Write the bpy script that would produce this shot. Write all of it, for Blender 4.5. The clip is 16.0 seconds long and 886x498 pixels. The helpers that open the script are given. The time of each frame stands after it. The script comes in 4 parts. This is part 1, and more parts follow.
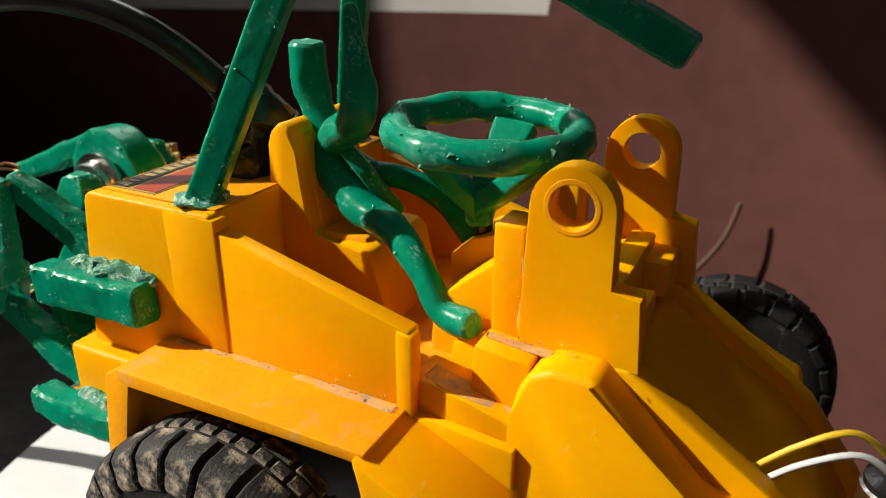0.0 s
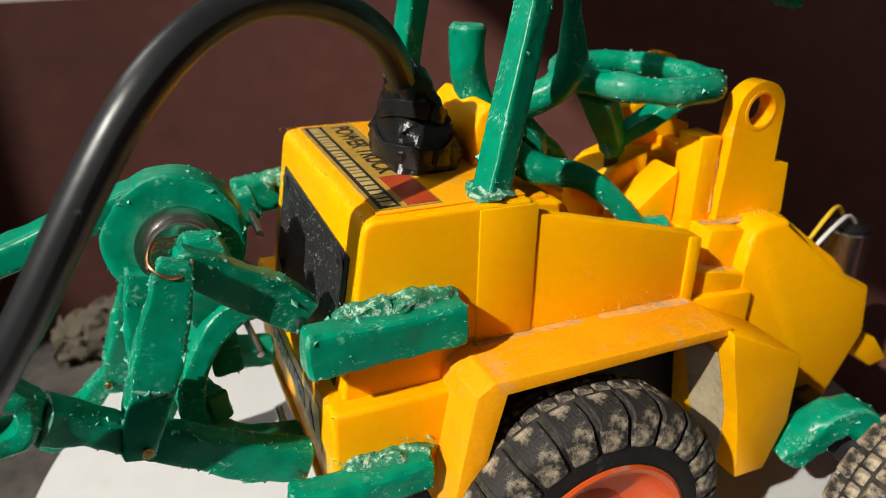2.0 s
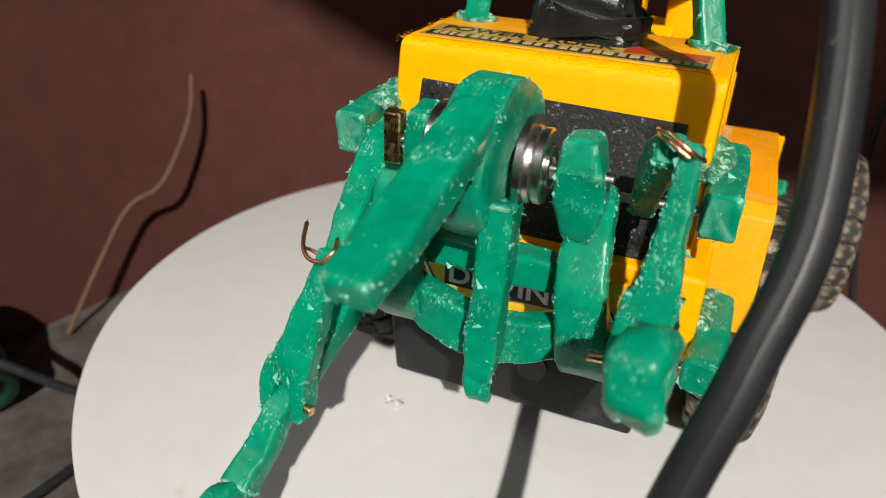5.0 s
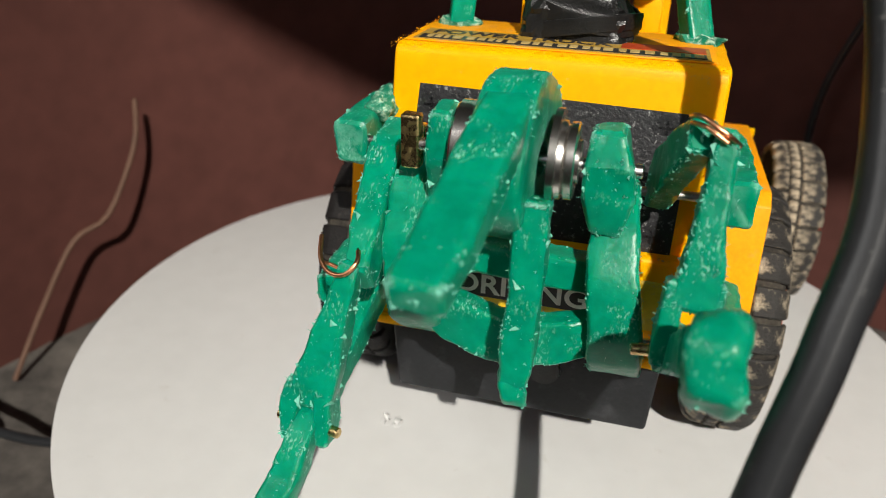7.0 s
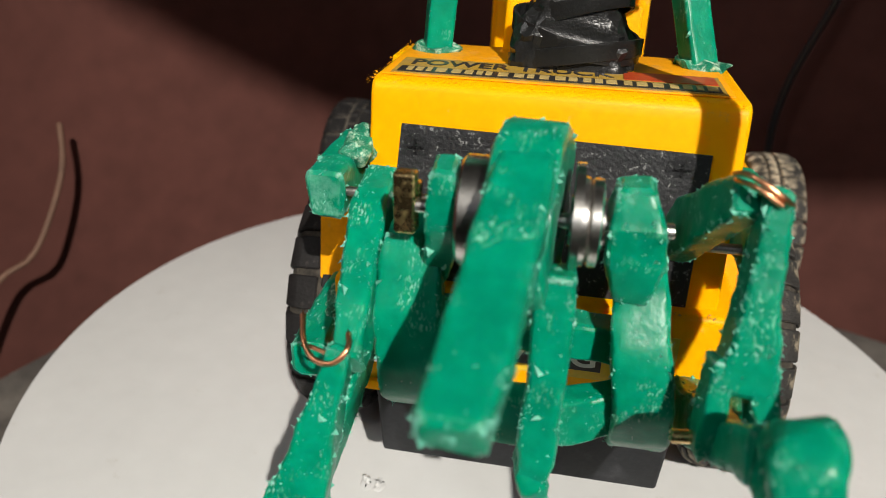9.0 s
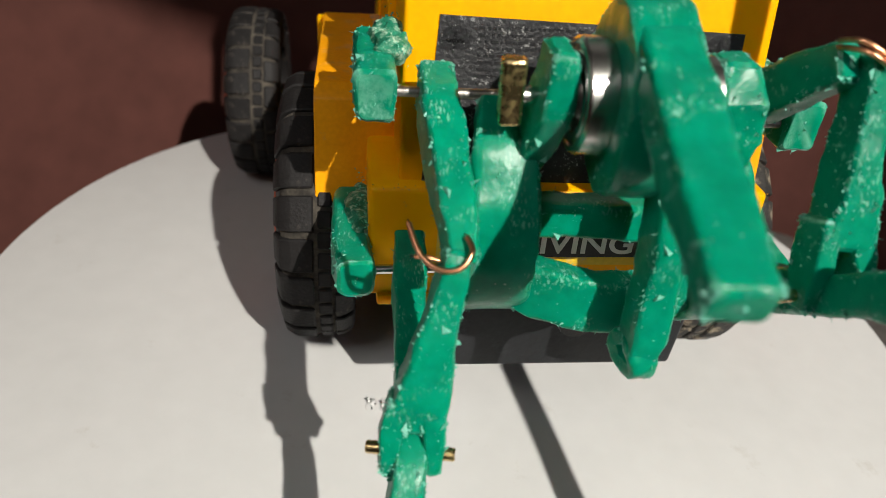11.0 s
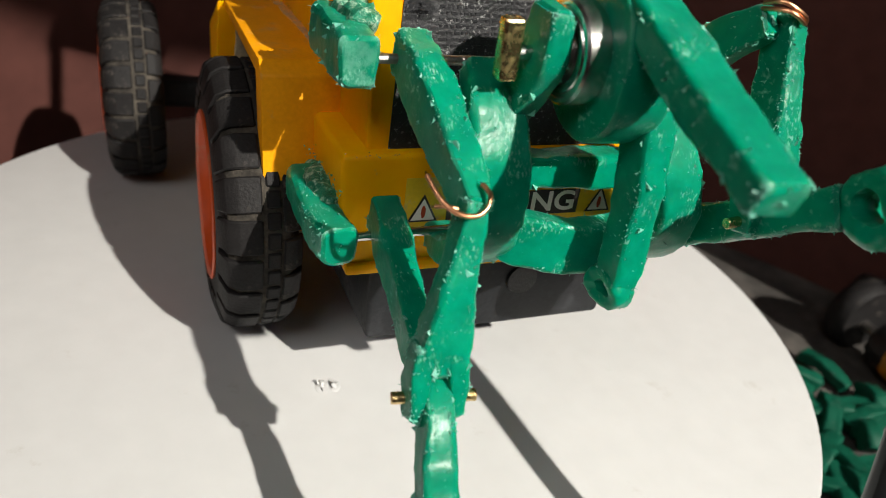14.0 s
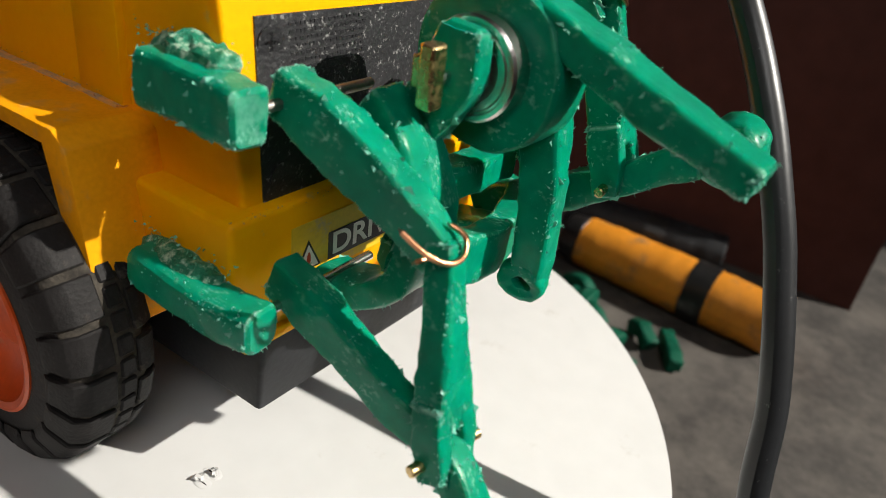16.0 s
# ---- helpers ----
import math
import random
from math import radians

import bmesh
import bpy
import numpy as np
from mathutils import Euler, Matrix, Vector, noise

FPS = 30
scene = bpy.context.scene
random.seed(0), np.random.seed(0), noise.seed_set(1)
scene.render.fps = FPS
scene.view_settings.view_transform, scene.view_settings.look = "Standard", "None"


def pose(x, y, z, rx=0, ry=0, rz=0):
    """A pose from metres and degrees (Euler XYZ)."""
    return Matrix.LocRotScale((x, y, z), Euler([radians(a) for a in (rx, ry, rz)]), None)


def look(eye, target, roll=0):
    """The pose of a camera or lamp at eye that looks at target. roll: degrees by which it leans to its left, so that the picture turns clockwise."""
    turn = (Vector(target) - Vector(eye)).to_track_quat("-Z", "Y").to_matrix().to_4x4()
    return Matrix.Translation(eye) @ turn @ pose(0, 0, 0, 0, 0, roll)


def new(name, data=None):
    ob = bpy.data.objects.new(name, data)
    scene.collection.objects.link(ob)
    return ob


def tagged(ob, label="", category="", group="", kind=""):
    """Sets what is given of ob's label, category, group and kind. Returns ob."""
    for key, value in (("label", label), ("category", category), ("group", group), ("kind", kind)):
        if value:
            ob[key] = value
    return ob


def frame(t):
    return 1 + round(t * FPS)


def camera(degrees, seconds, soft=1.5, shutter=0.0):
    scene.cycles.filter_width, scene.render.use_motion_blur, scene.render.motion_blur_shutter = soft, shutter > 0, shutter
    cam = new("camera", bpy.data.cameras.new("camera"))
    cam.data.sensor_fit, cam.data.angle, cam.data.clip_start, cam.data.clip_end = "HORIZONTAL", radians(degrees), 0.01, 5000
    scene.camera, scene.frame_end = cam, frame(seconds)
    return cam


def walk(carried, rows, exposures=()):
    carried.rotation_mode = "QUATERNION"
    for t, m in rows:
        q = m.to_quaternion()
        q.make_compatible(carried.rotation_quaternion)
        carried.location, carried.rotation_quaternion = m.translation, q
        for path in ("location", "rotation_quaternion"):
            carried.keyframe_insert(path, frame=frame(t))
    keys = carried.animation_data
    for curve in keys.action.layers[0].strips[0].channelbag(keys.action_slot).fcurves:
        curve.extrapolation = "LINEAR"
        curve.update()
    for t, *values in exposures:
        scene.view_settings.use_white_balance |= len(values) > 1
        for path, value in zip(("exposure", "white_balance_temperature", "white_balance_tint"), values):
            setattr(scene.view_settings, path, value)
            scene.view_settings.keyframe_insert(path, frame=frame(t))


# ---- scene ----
cam = camera(61.7, 16.0, soft=0.7)
CM = 0.01  # the whole place is drawn in centimetres

# seconds, eye, target, roll; centimetres from the middle of the white disc
PATH = [
    (0, (13.536, 8.974, 15.149), (5.465, 4.706, 11.068), -3.18),
    (0.5, (15.426, 6.318, 15.217), (6.799, 3.420, 11.074), -3.30),
    (1, (16.779, 2.186, 15.794), (7.785, 1.260, 11.521), -2.88),
    (1.5, (16.732, -3.731, 15.724), (7.892, -1.998, 11.381), -1.75),
    (2, (15.344, -7.781, 16.044), (7.208, -4.299, 11.387), -0.23),
    (2.5, (12.877, -11.461, 16.033), (5.826, -6.261, 11.212), 1.99),
    (3, (10.900, -14.400, 15.400), (4.615, -8.175, 10.740), 2.80),
    (3.5, (10.072, -16.179, 14.803), (4.193, -9.440, 10.327), 1.11),
    (4, (8.220, -18.543, 14.334), (3.238, -11.343, 9.504), 2.02),
    (4.2, (7.168, -18.634, 14.374), (2.632, -11.214, 9.439), 2.80),
    (6.5, (2.292, -18.554, 13.562), (0.529, -9.970, 8.745), 4.32),
    (7, (2.359, -18.982, 13.640), (0.242, -10.445, 8.882), 3.95),
    (7.5, (1.885, -19.099, 13.618), (0.116, -10.475, 8.874), 3.99),
    (8, (2.571, -19.002, 13.691), (0.427, -10.465, 8.945), 4.22),
    (10.3, (-2.144, -14.850, 13.954), (-1.207, -6.389, 8.707), 5.68),
    (10.5, (-2.353, -15.783, 13.539), (-1.149, -7.439, 8.161), 6.39),
    (11, (-3.514, -17.050, 12.847), (-2.072, -8.779, 7.415), 7.77),
    (11.5, (-2.865, -18.086, 12.816), (-1.267, -9.800, 7.451), 9.04),
    (12, (-3.143, -19.605, 12.036), (-1.648, -11.185, 6.852), 10.04),
    (12.5, (-3.129, -19.682, 11.514), (-1.538, -11.204, 6.455), 10.82),
    (13, (-3.077, -19.316, 11.604), (-1.299, -10.852, 6.584), 10.74),
    (13.5, (-5.114, -18.690, 11.779), (-2.364, -10.452, 6.821), 11.08),
    (14, (-6.556, -17.370, 11.960), (-2.668, -9.584, 7.032), 11.55),
    (14.5, (-7.800, -16.010, 12.555), (-2.749, -8.880, 7.692), 11.49),
    (15, (-8.817, -15.148, 11.358), (-2.557, -8.932, 6.649), 12.53),
    (15.5, (-9.697, -13.684, 11.768), (-2.422, -8.625, 7.132), 11.81),
    (16, (-9.760, -13.272, 11.976), (-2.151, -8.744, 7.329), 11.02),
]
cam.data.dof.use_dof, cam.data.dof.focus_distance, cam.data.dof.aperture_fstop = True, 0.14, 20.0
EXPOSURES = [(0, 0.28), (1.5, 0.1), (2.5, -0.02), (4.0, -0.04), (6.5, -0.06), (8.0, -0.06), (10.5, -0.04), (13.0, 0.02), (14.5, 0.22), (16.0, 0.26)]
walk(cam, [(t, look(Vector(eye) * CM, Vector(target) * CM, roll)) for t, eye, target, roll in PATH], EXPOSURES)

# ---- light: low sun trimmed by an added wall opening, dim sky outside ----
SUN_YAW, SUN_UP = -157.0, 40.0
world = bpy.data.worlds.new("sky")
scene.world = world
world.use_nodes = True
wn, wl = world.node_tree.nodes, world.node_tree.links
sky = wn.new("ShaderNodeTexSky")
sky.sky_type, sky.sun_disc = "NISHITA", False
sky.sun_elevation, sky.sun_rotation = radians(SUN_UP), radians(-SUN_YAW)
wl.new(sky.outputs[0], wn["Background"].inputs[0])
wn["Background"].inputs[1].default_value = 0.06
sun_way = Vector((-math.sin(radians(SUN_YAW)) * math.cos(radians(SUN_UP)), math.cos(radians(SUN_YAW)) * math.cos(radians(SUN_UP)), math.sin(radians(SUN_UP))))
sun = new("sun", bpy.data.lights.new("sun", "SUN"))
sun.data.energy, sun.data.angle, sun.data.color = 5.0, radians(0.8), (1.0, 0.95, 0.86)
sun.matrix_world = look(sun_way, (0, 0, 0))

# added fill lamp in an invented opening; brightens the toy's rear and left
fill_lamp = new("fill_light", bpy.data.lights.new("fill_light", "AREA"))
fill_lamp.data.shape, fill_lamp.data.size, fill_lamp.data.size_y = "RECTANGLE", 0.58, 0.38
fill_lamp.data.energy, fill_lamp.data.color = 3.7, (1.0, 0.97, 0.93)
fill_lamp.matrix_world = look((-0.62, -0.66, 0.9), (0, -0.08, 0.06))

TRACTOR = Matrix((
    (0.99909, 0.00086, -0.04257, 1.0816 * CM),
    (0.00086, 0.99918, 0.04052, -4.7259 * CM),
    (0.04257, -0.04052, 0.99827, 0.3236 * CM),
    (0, 0, 0, 1),
))  # the toy's own frame: x to its right, y ahead, z up


# ---- materials ----
def material(name, base, rough=0.5, metal=0.0, spread=0.12, scale=40.0, bump=0.1, dust=None, dust_amount=0.0, dust_scale=60.0, dust_sharp=0.08, coat=0.0, stretch=(1, 1, 1), bump_scale=None, sss=0.0, worn=0.0, gloss=0.5, scratch=0.0, deep=0.0012):
    """Base colour with grain at two scales, an optional second colour of dust or scuffs, and fine relief."""
    m = bpy.data.materials.new(name)
    m.use_nodes = True
    n, l = m.node_tree.nodes, m.node_tree.links
    b = n["Principled BSDF"]
    co = n.new("ShaderNodeTexCoord")
    mp = n.new("ShaderNodeMapping")
    mp.inputs["Scale"].default_value = stretch
    l.new(co.outputs["Object"], mp.inputs[0])
    big, fine = n.new("ShaderNodeTexNoise"), n.new("ShaderNodeTexNoise")
    big.inputs["Scale"].default_value, big.inputs["Detail"].default_value = scale, 4
    fine.inputs["Scale"].default_value, fine.inputs["Detail"].default_value = (bump_scale or scale * 9), 5
    l.new(mp.outputs[0], big.inputs["Vector"])
    l.new(mp.outputs[0], fine.inputs["Vector"])
    add = n.new("ShaderNodeMath")
    add.operation = "MULTIPLY_ADD"
    add.inputs[1].default_value = 0.5
    l.new(fine.outputs[0], add.inputs[0])
    half = n.new("ShaderNodeMath")
    half.operation = "MULTIPLY"
    half.inputs[1].default_value = 0.5
    l.new(big.outputs[0], half.inputs[0])
    l.new(half.outputs[0], add.inputs[2])
    ramp = n.new("ShaderNodeValToRGB")
    ramp.color_ramp.elements[0].position, ramp.color_ramp.elements[1].position = 0.32, 0.68
    ramp.color_ramp.elements[0].color = (*[c * (1 - spread) for c in base], 1)
    ramp.color_ramp.elements[1].color = (*[min(1, c * (1 + spread)) for c in base], 1)
    l.new(add.outputs[0], ramp.inputs[0])
    colour = ramp.outputs[0]
    rough_out = None
    if dust:
        spot = n.new("ShaderNodeTexNoise")
        spot.inputs["Scale"].default_value, spot.inputs["Detail"].default_value, spot.inputs["Roughness"].default_value = dust_scale, 8, 0.72
        l.new(mp.outputs[0], spot.inputs["Vector"])
        cut = n.new("ShaderNodeMapRange")
        edge = 0.72 - 0.32 * dust_amount
        cut.inputs[1].default_value, cut.inputs[2].default_value = edge - dust_sharp, edge + dust_sharp
        l.new(spot.outputs[0], cut.inputs[0])
        mix = n.new("ShaderNodeMixRGB")
        mix.inputs[2].default_value = (*dust, 1)
        l.new(cut.outputs[0], mix.inputs[0])
        l.new(colour, mix.inputs[1])
        colour = mix.outputs[0]
        rr = n.new("ShaderNodeMapRange")
        rr.inputs[3].default_value, rr.inputs[4].default_value = rough, min(1, rough + 0.4)
        l.new(cut.outputs[0], rr.inputs[0])
        rough_out = rr.outputs[0]
    if worn:
        geo = n.new("ShaderNodeNewGeometry")
        grit = n.new("ShaderNodeTexNoise")
        grit.inputs["Scale"].default_value, grit.inputs["Detail"].default_value, grit.inputs["Roughness"].default_value = dust_scale * 1.5, 6, 0.8
        l.new(mp.outputs[0], grit.inputs["Vector"])
        sharp = n.new("ShaderNodeMapRange")
        sharp.inputs[1].default_value, sharp.inputs[2].default_value = 0.545, 0.62
        l.new(geo.outputs["Pointiness"], sharp.inputs[0])
        both = n.new("ShaderNodeMath")
        both.operation = "MULTIPLY"
        l.new(sharp.outputs[0], both.inputs[0])
        gate = n.new("ShaderNodeMapRange")
        gate.inputs[1].default_value, gate.inputs[2].default_value = 0.38, 0.56
        gate.inputs[4].default_value = worn
        l.new(grit.outputs[0], gate.inputs[0])
        l.new(gate.outputs[0], both.inputs[1])
        rub = n.new("ShaderNodeMixRGB")
        rub.inputs[2].default_value = (*dust, 1)
        l.new(both.outputs[0], rub.inputs[0])
        l.new(colour, rub.inputs[1])
        colour = rub.outputs[0]
    if scratch:
        lay = n.new("ShaderNodeMapping")
        lay.inputs["Scale"].default_value, lay.inputs["Rotation"].default_value = (1.0, 0.35, 0.5), (0.3, 0.2, 0.5)
        l.new(co.outputs["Object"], lay.inputs[0])
        streak, patch = n.new("ShaderNodeTexNoise"), n.new("ShaderNodeTexNoise")
        streak.inputs["Scale"].default_value, streak.inputs["Detail"].default_value = 2400, 4
        patch.inputs["Scale"].default_value, patch.inputs["Detail"].default_value = 160, 4
        l.new(lay.outputs[0], streak.inputs["Vector"])
        l.new(mp.outputs[0], patch.inputs["Vector"])
        ra, rb = n.new("ShaderNodeMapRange"), n.new("ShaderNodeMapRange")
        ra.inputs[1].default_value, ra.inputs[2].default_value = 0.52, 0.64
        rb.inputs[1].default_value, rb.inputs[2].default_value, rb.inputs[4].default_value = 0.54, 0.7, scratch
        l.new(streak.outputs[0], ra.inputs[0])
        l.new(patch.outputs[0], rb.inputs[0])
        amount = n.new("ShaderNodeMath")
        amount.operation = "MULTIPLY"
        l.new(ra.outputs[0], amount.inputs[0])
        l.new(rb.outputs[0], amount.inputs[1])
        scuff = n.new("ShaderNodeMixRGB")
        scuff.inputs[2].default_value = (*dust, 1)
        l.new(amount.outputs[0], scuff.inputs[0])
        l.new(colour, scuff.inputs[1])
        colour = scuff.outputs[0]
    b.inputs["Specular IOR Level"].default_value = gloss
    l.new(colour, b.inputs["Base Color"])
    b.inputs["Roughness"].default_value, b.inputs["Metallic"].default_value = rough, metal
    if rough_out:
        l.new(rough_out, b.inputs["Roughness"])
    b.inputs["Coat Weight"].default_value = coat
    if sss:
        b.inputs["Subsurface Weight"].default_value = sss
        b.inputs["Subsurface Radius"].default_value = (0.3, 1.0, 0.6) if base[1] > base[0] else (1.0, 0.5, 0.1)
        b.inputs["Subsurface Scale"].default_value = deep
    if bump:
        bp = n.new("ShaderNodeBump")
        bp.inputs["Strength"].default_value, bp.inputs["Distance"].default_value = bump, 0.0006
        l.new(add.outputs[0], bp.inputs["Height"])
        l.new(bp.outputs[0], b.inputs["Normal"])
    return m


YELLOW = material("yellow_plastic", (1.0, 0.43, 0.0), 0.42, spread=0.05, scale=60, bump=0.05, dust=(0.66, 0.40, 0.12), dust_amount=0.04, dust_scale=180, gloss=0.12, sss=0.35, deep=0.003)
DUSTY = material("dusty_yellow_plastic", (0.94, 0.37, 0.003), 0.5, spread=0.1, scale=120, bump=0.15, dust=(0.55, 0.36, 0.16), dust_amount=0.1, dust_scale=110, dust_sharp=0.14, gloss=0.2)
GREEN = material("green_wax", (0.0, 0.24, 0.135), 0.3, spread=0.2, scale=120, bump=0.45, dust=(0.36, 0.70, 0.56), dust_amount=0.02, dust_scale=260, dust_sharp=0.03, bump_scale=420, sss=0.5, deep=0.003, worn=0.9, gloss=0.2, scratch=0.6)
PALE = material("green_shavings", (0.14, 0.47, 0.35), 0.5, spread=0.3, scale=400, bump=0.0)
SMEAR = material("smeared_green_glue", (0.01, 0.20, 0.11), 0.38, spread=0.45, scale=300, bump=0.9, dust=(0.48, 0.66, 0.50), dust_amount=0.5, dust_scale=600, dust_sharp=0.06)
BLACK = material("black_panel", (0.020, 0.020, 0.022), 0.42, spread=0.3, scale=160, bump=0.6, dust=(0.24, 0.24, 0.235), dust_amount=0.32, dust_scale=900, dust_sharp=0.04)
SKID = material("black_skid_plastic", (0.015, 0.016, 0.018), 0.5, spread=0.25, scale=90, bump=0.2, dust=(0.05, 0.051, 0.055), dust_amount=0.3, dust_scale=160, gloss=0.25)
RUBBER = material("dusty_tyre_rubber", (0.013, 0.012, 0.012), 0.6, spread=0.35, scale=150, bump=0.5, dust=(0.11, 0.095, 0.08), dust_amount=0.22, dust_scale=170, dust_sharp=0.07, gloss=0.2)
MUD = material("mud_caked_rubber", (0.02, 0.018, 0.016), 0.72, spread=0.4, scale=220, bump=0.8, dust=(0.46, 0.38, 0.27), dust_amount=0.56, dust_scale=130, dust_sharp=0.07)
RIM = material("orange_red_rim_plastic", (0.62, 0.085, 0.012), 0.38, spread=0.1, scale=80, bump=0.08, dust=(0.4, 0.25, 0.15), dust_amount=0.2)
CABLE = material("black_cable_sheath", (0.018, 0.019, 0.021), 0.36, spread=0.2, scale=60, bump=0.12, dust=(0.28, 0.27, 0.26), dust_amount=0.04, dust_scale=420)
TAPE = material("black_tape", (0.012, 0.012, 0.012), 0.28, spread=0.3, scale=200, bump=0.4, dust=(0.10, 0.10, 0.09), dust_amount=0.25)
STEEL = material("steel", (0.62, 0.60, 0.57), 0.26, 1.0, spread=0.12, scale=200, bump=0.06)
DARKSTEEL = material("dull_steel", (0.30, 0.28, 0.26), 0.42, 1.0, spread=0.3, scale=300, bump=0.2)
BRASS = material("brass", (0.75, 0.55, 0.26), 0.26, 1.0, spread=0.2, scale=260, bump=0.25, dust=(0.35, 0.30, 0.10), dust_amount=0.3, dust_scale=300)
COPPER = material("copper_wire", (0.72, 0.34, 0.18), 0.3, 1.0, spread=0.2, scale=300, bump=0.1)
PAPER = material("white_paper_disc", (0.57, 0.57, 0.565), 0.6, spread=0.04, scale=14, bump=0.12, dust=(0.46, 0.44, 0.41), dust_amount=0.08, dust_scale=60, gloss=0.3)
WALL = material("brown_red_wall_paint", (0.082, 0.030, 0.024), 0.8, spread=0.2, scale=9, bump=0.15, bump_scale=90, gloss=0.2)
FLOOR = material("dark_cluttered_floor", (0.045, 0.040, 0.036), 0.75, spread=0.5, scale=22, bump=0.4, dust=(0.13, 0.115, 0.10), dust_amount=0.42, dust_scale=30, dust_sharp=0.15)
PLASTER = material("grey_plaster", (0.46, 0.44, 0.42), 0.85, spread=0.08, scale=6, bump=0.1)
# darker copy of the plaster for unseen walls, to cut bounced light
LOWBOUNCE = material("low_bounce_plaster", (0.20, 0.19, 0.18), 0.85, spread=0.1, scale=6, bump=0.1)
STICKER_YELLOW = material("yellow_sticker", (0.72, 0.47, 0.02), 0.4, spread=0.12, scale=120, bump=0.05, dust=(0.5, 0.38, 0.2), dust_amount=0.3, dust_scale=200)
STICKER_BLACK = material("black_sticker_ink", (0.025, 0.022, 0.02), 0.4, spread=0.2, scale=200, bump=0.05)
STICKER_RED = material("red_sticker_ink", (0.42, 0.05, 0.012), 0.4, spread=0.2, scale=200, bump=0.05)
STICKER_WHITE = material("white_sticker_ink", (0.74, 0.73, 0.68), 0.45, spread=0.05, scale=200, bump=0.02)
# the green wax again at about a third of its brightness
SCRAP = material("darker_green_wax", (0.002, 0.075, 0.042), 0.55, spread=0.3, scale=120, bump=0.4, dust=(0.06, 0.13, 0.10), dust_amount=0.2, dust_scale=200, gloss=0.2)
STICKER_OLD = material("dirty_yellow_sticker", (0.42, 0.25, 0.03), 0.45, spread=0.25, scale=150, bump=0.1, dust=(0.30, 0.21, 0.10), dust_amount=0.45, dust_scale=220)
STICKER_FADED = material("faded_tan_ink", (0.50, 0.36, 0.13), 0.45, spread=0.3, scale=260, bump=0.05)
DARKGREEN = material("dark_green_plastic", (0.002, 0.02, 0.011), 0.5, spread=0.3, scale=60)
ORANGE = material("orange_toy_plastic", (0.60, 0.22, 0.012), 0.5, spread=0.15, scale=40, bump=0.1, dust=(0.2, 0.12, 0.05), dust_amount=0.3)
WHITE = material("worn_white_plastic", (0.6, 0.6, 0.58), 0.5, spread=0.1, scale=50)
GRIME = material("dust_in_seams", (0.88, 0.38, 0.02), 0.7, spread=0.12, scale=160, bump=0.5, dust=(0.34, 0.29, 0.21), dust_amount=0.66, dust_scale=230, dust_sharp=0.16, gloss=0.2)
PUTTY = material("grey_white_putty", (0.40, 0.33, 0.21), 0.85, spread=0.2, scale=120, bump=0.5, dust=(0.20, 0.15, 0.09), dust_amount=0.25, dust_scale=140, dust_sharp=0.1)
GROOVE = material("dust_in_tyre_grooves", (0.075, 0.065, 0.052), 0.9, spread=0.4, scale=180, bump=0.5, dust=(0.022, 0.02, 0.018), dust_amount=0.72, dust_scale=140, dust_sharp=0.12, gloss=0.2)
TWIG = material("brown_wire", (0.10, 0.05, 0.03), 0.75, spread=0.3, scale=120, bump=0.3)


# ---- mesh tools, in centimetres ----
def link(name, bm, mat, parent=None, smooth=40, label=""):
    """One bmesh, drawn in centimetres, as one mesh object."""
    bmesh.ops.recalc_face_normals(bm, faces=bm.faces)
    for v in bm.verts:
        v.co *= CM
    for f in bm.faces:
        f.smooth = True
    me = bpy.data.meshes.new(name)
    bm.to_mesh(me)
    bm.free()
    me.set_sharp_from_angle(angle=radians(smooth))
    me.materials.append(mat)
    me.materials.append(PALE if mat == GREEN or mat == SMEAR else mat)
    ob = new(name, me)
    ob.parent = parent
    if label:
        tagged(ob, label)
    return ob


part = link


def lumps(bm, amount, size, verts=None):
    """Hand-made unevenness."""
    for v in verts or bm.verts:
        v.co += noise.noise_vector(v.co / size) * amount


def box(bm, lo, hi, bevel=0.0, seg=2, taper=None):
    """A box from corner to corner; taper(v) may move its corners."""
    made = bmesh.ops.create_cube(bm, size=1)["verts"]
    for v in made:
        v.co = Vector([lo[i] + (v.co[i] + 0.5) * (hi[i] - lo[i]) for i in range(3)])
        if taper:
            taper(v)
    if bevel:
        edges = {e for v in made for e in v.link_edges}
        bmesh.ops.bevel(bm, geom=list(edges), offset=bevel, segments=seg, profile=0.5, affect="EDGES", clamp_overlap=True)
    return bm


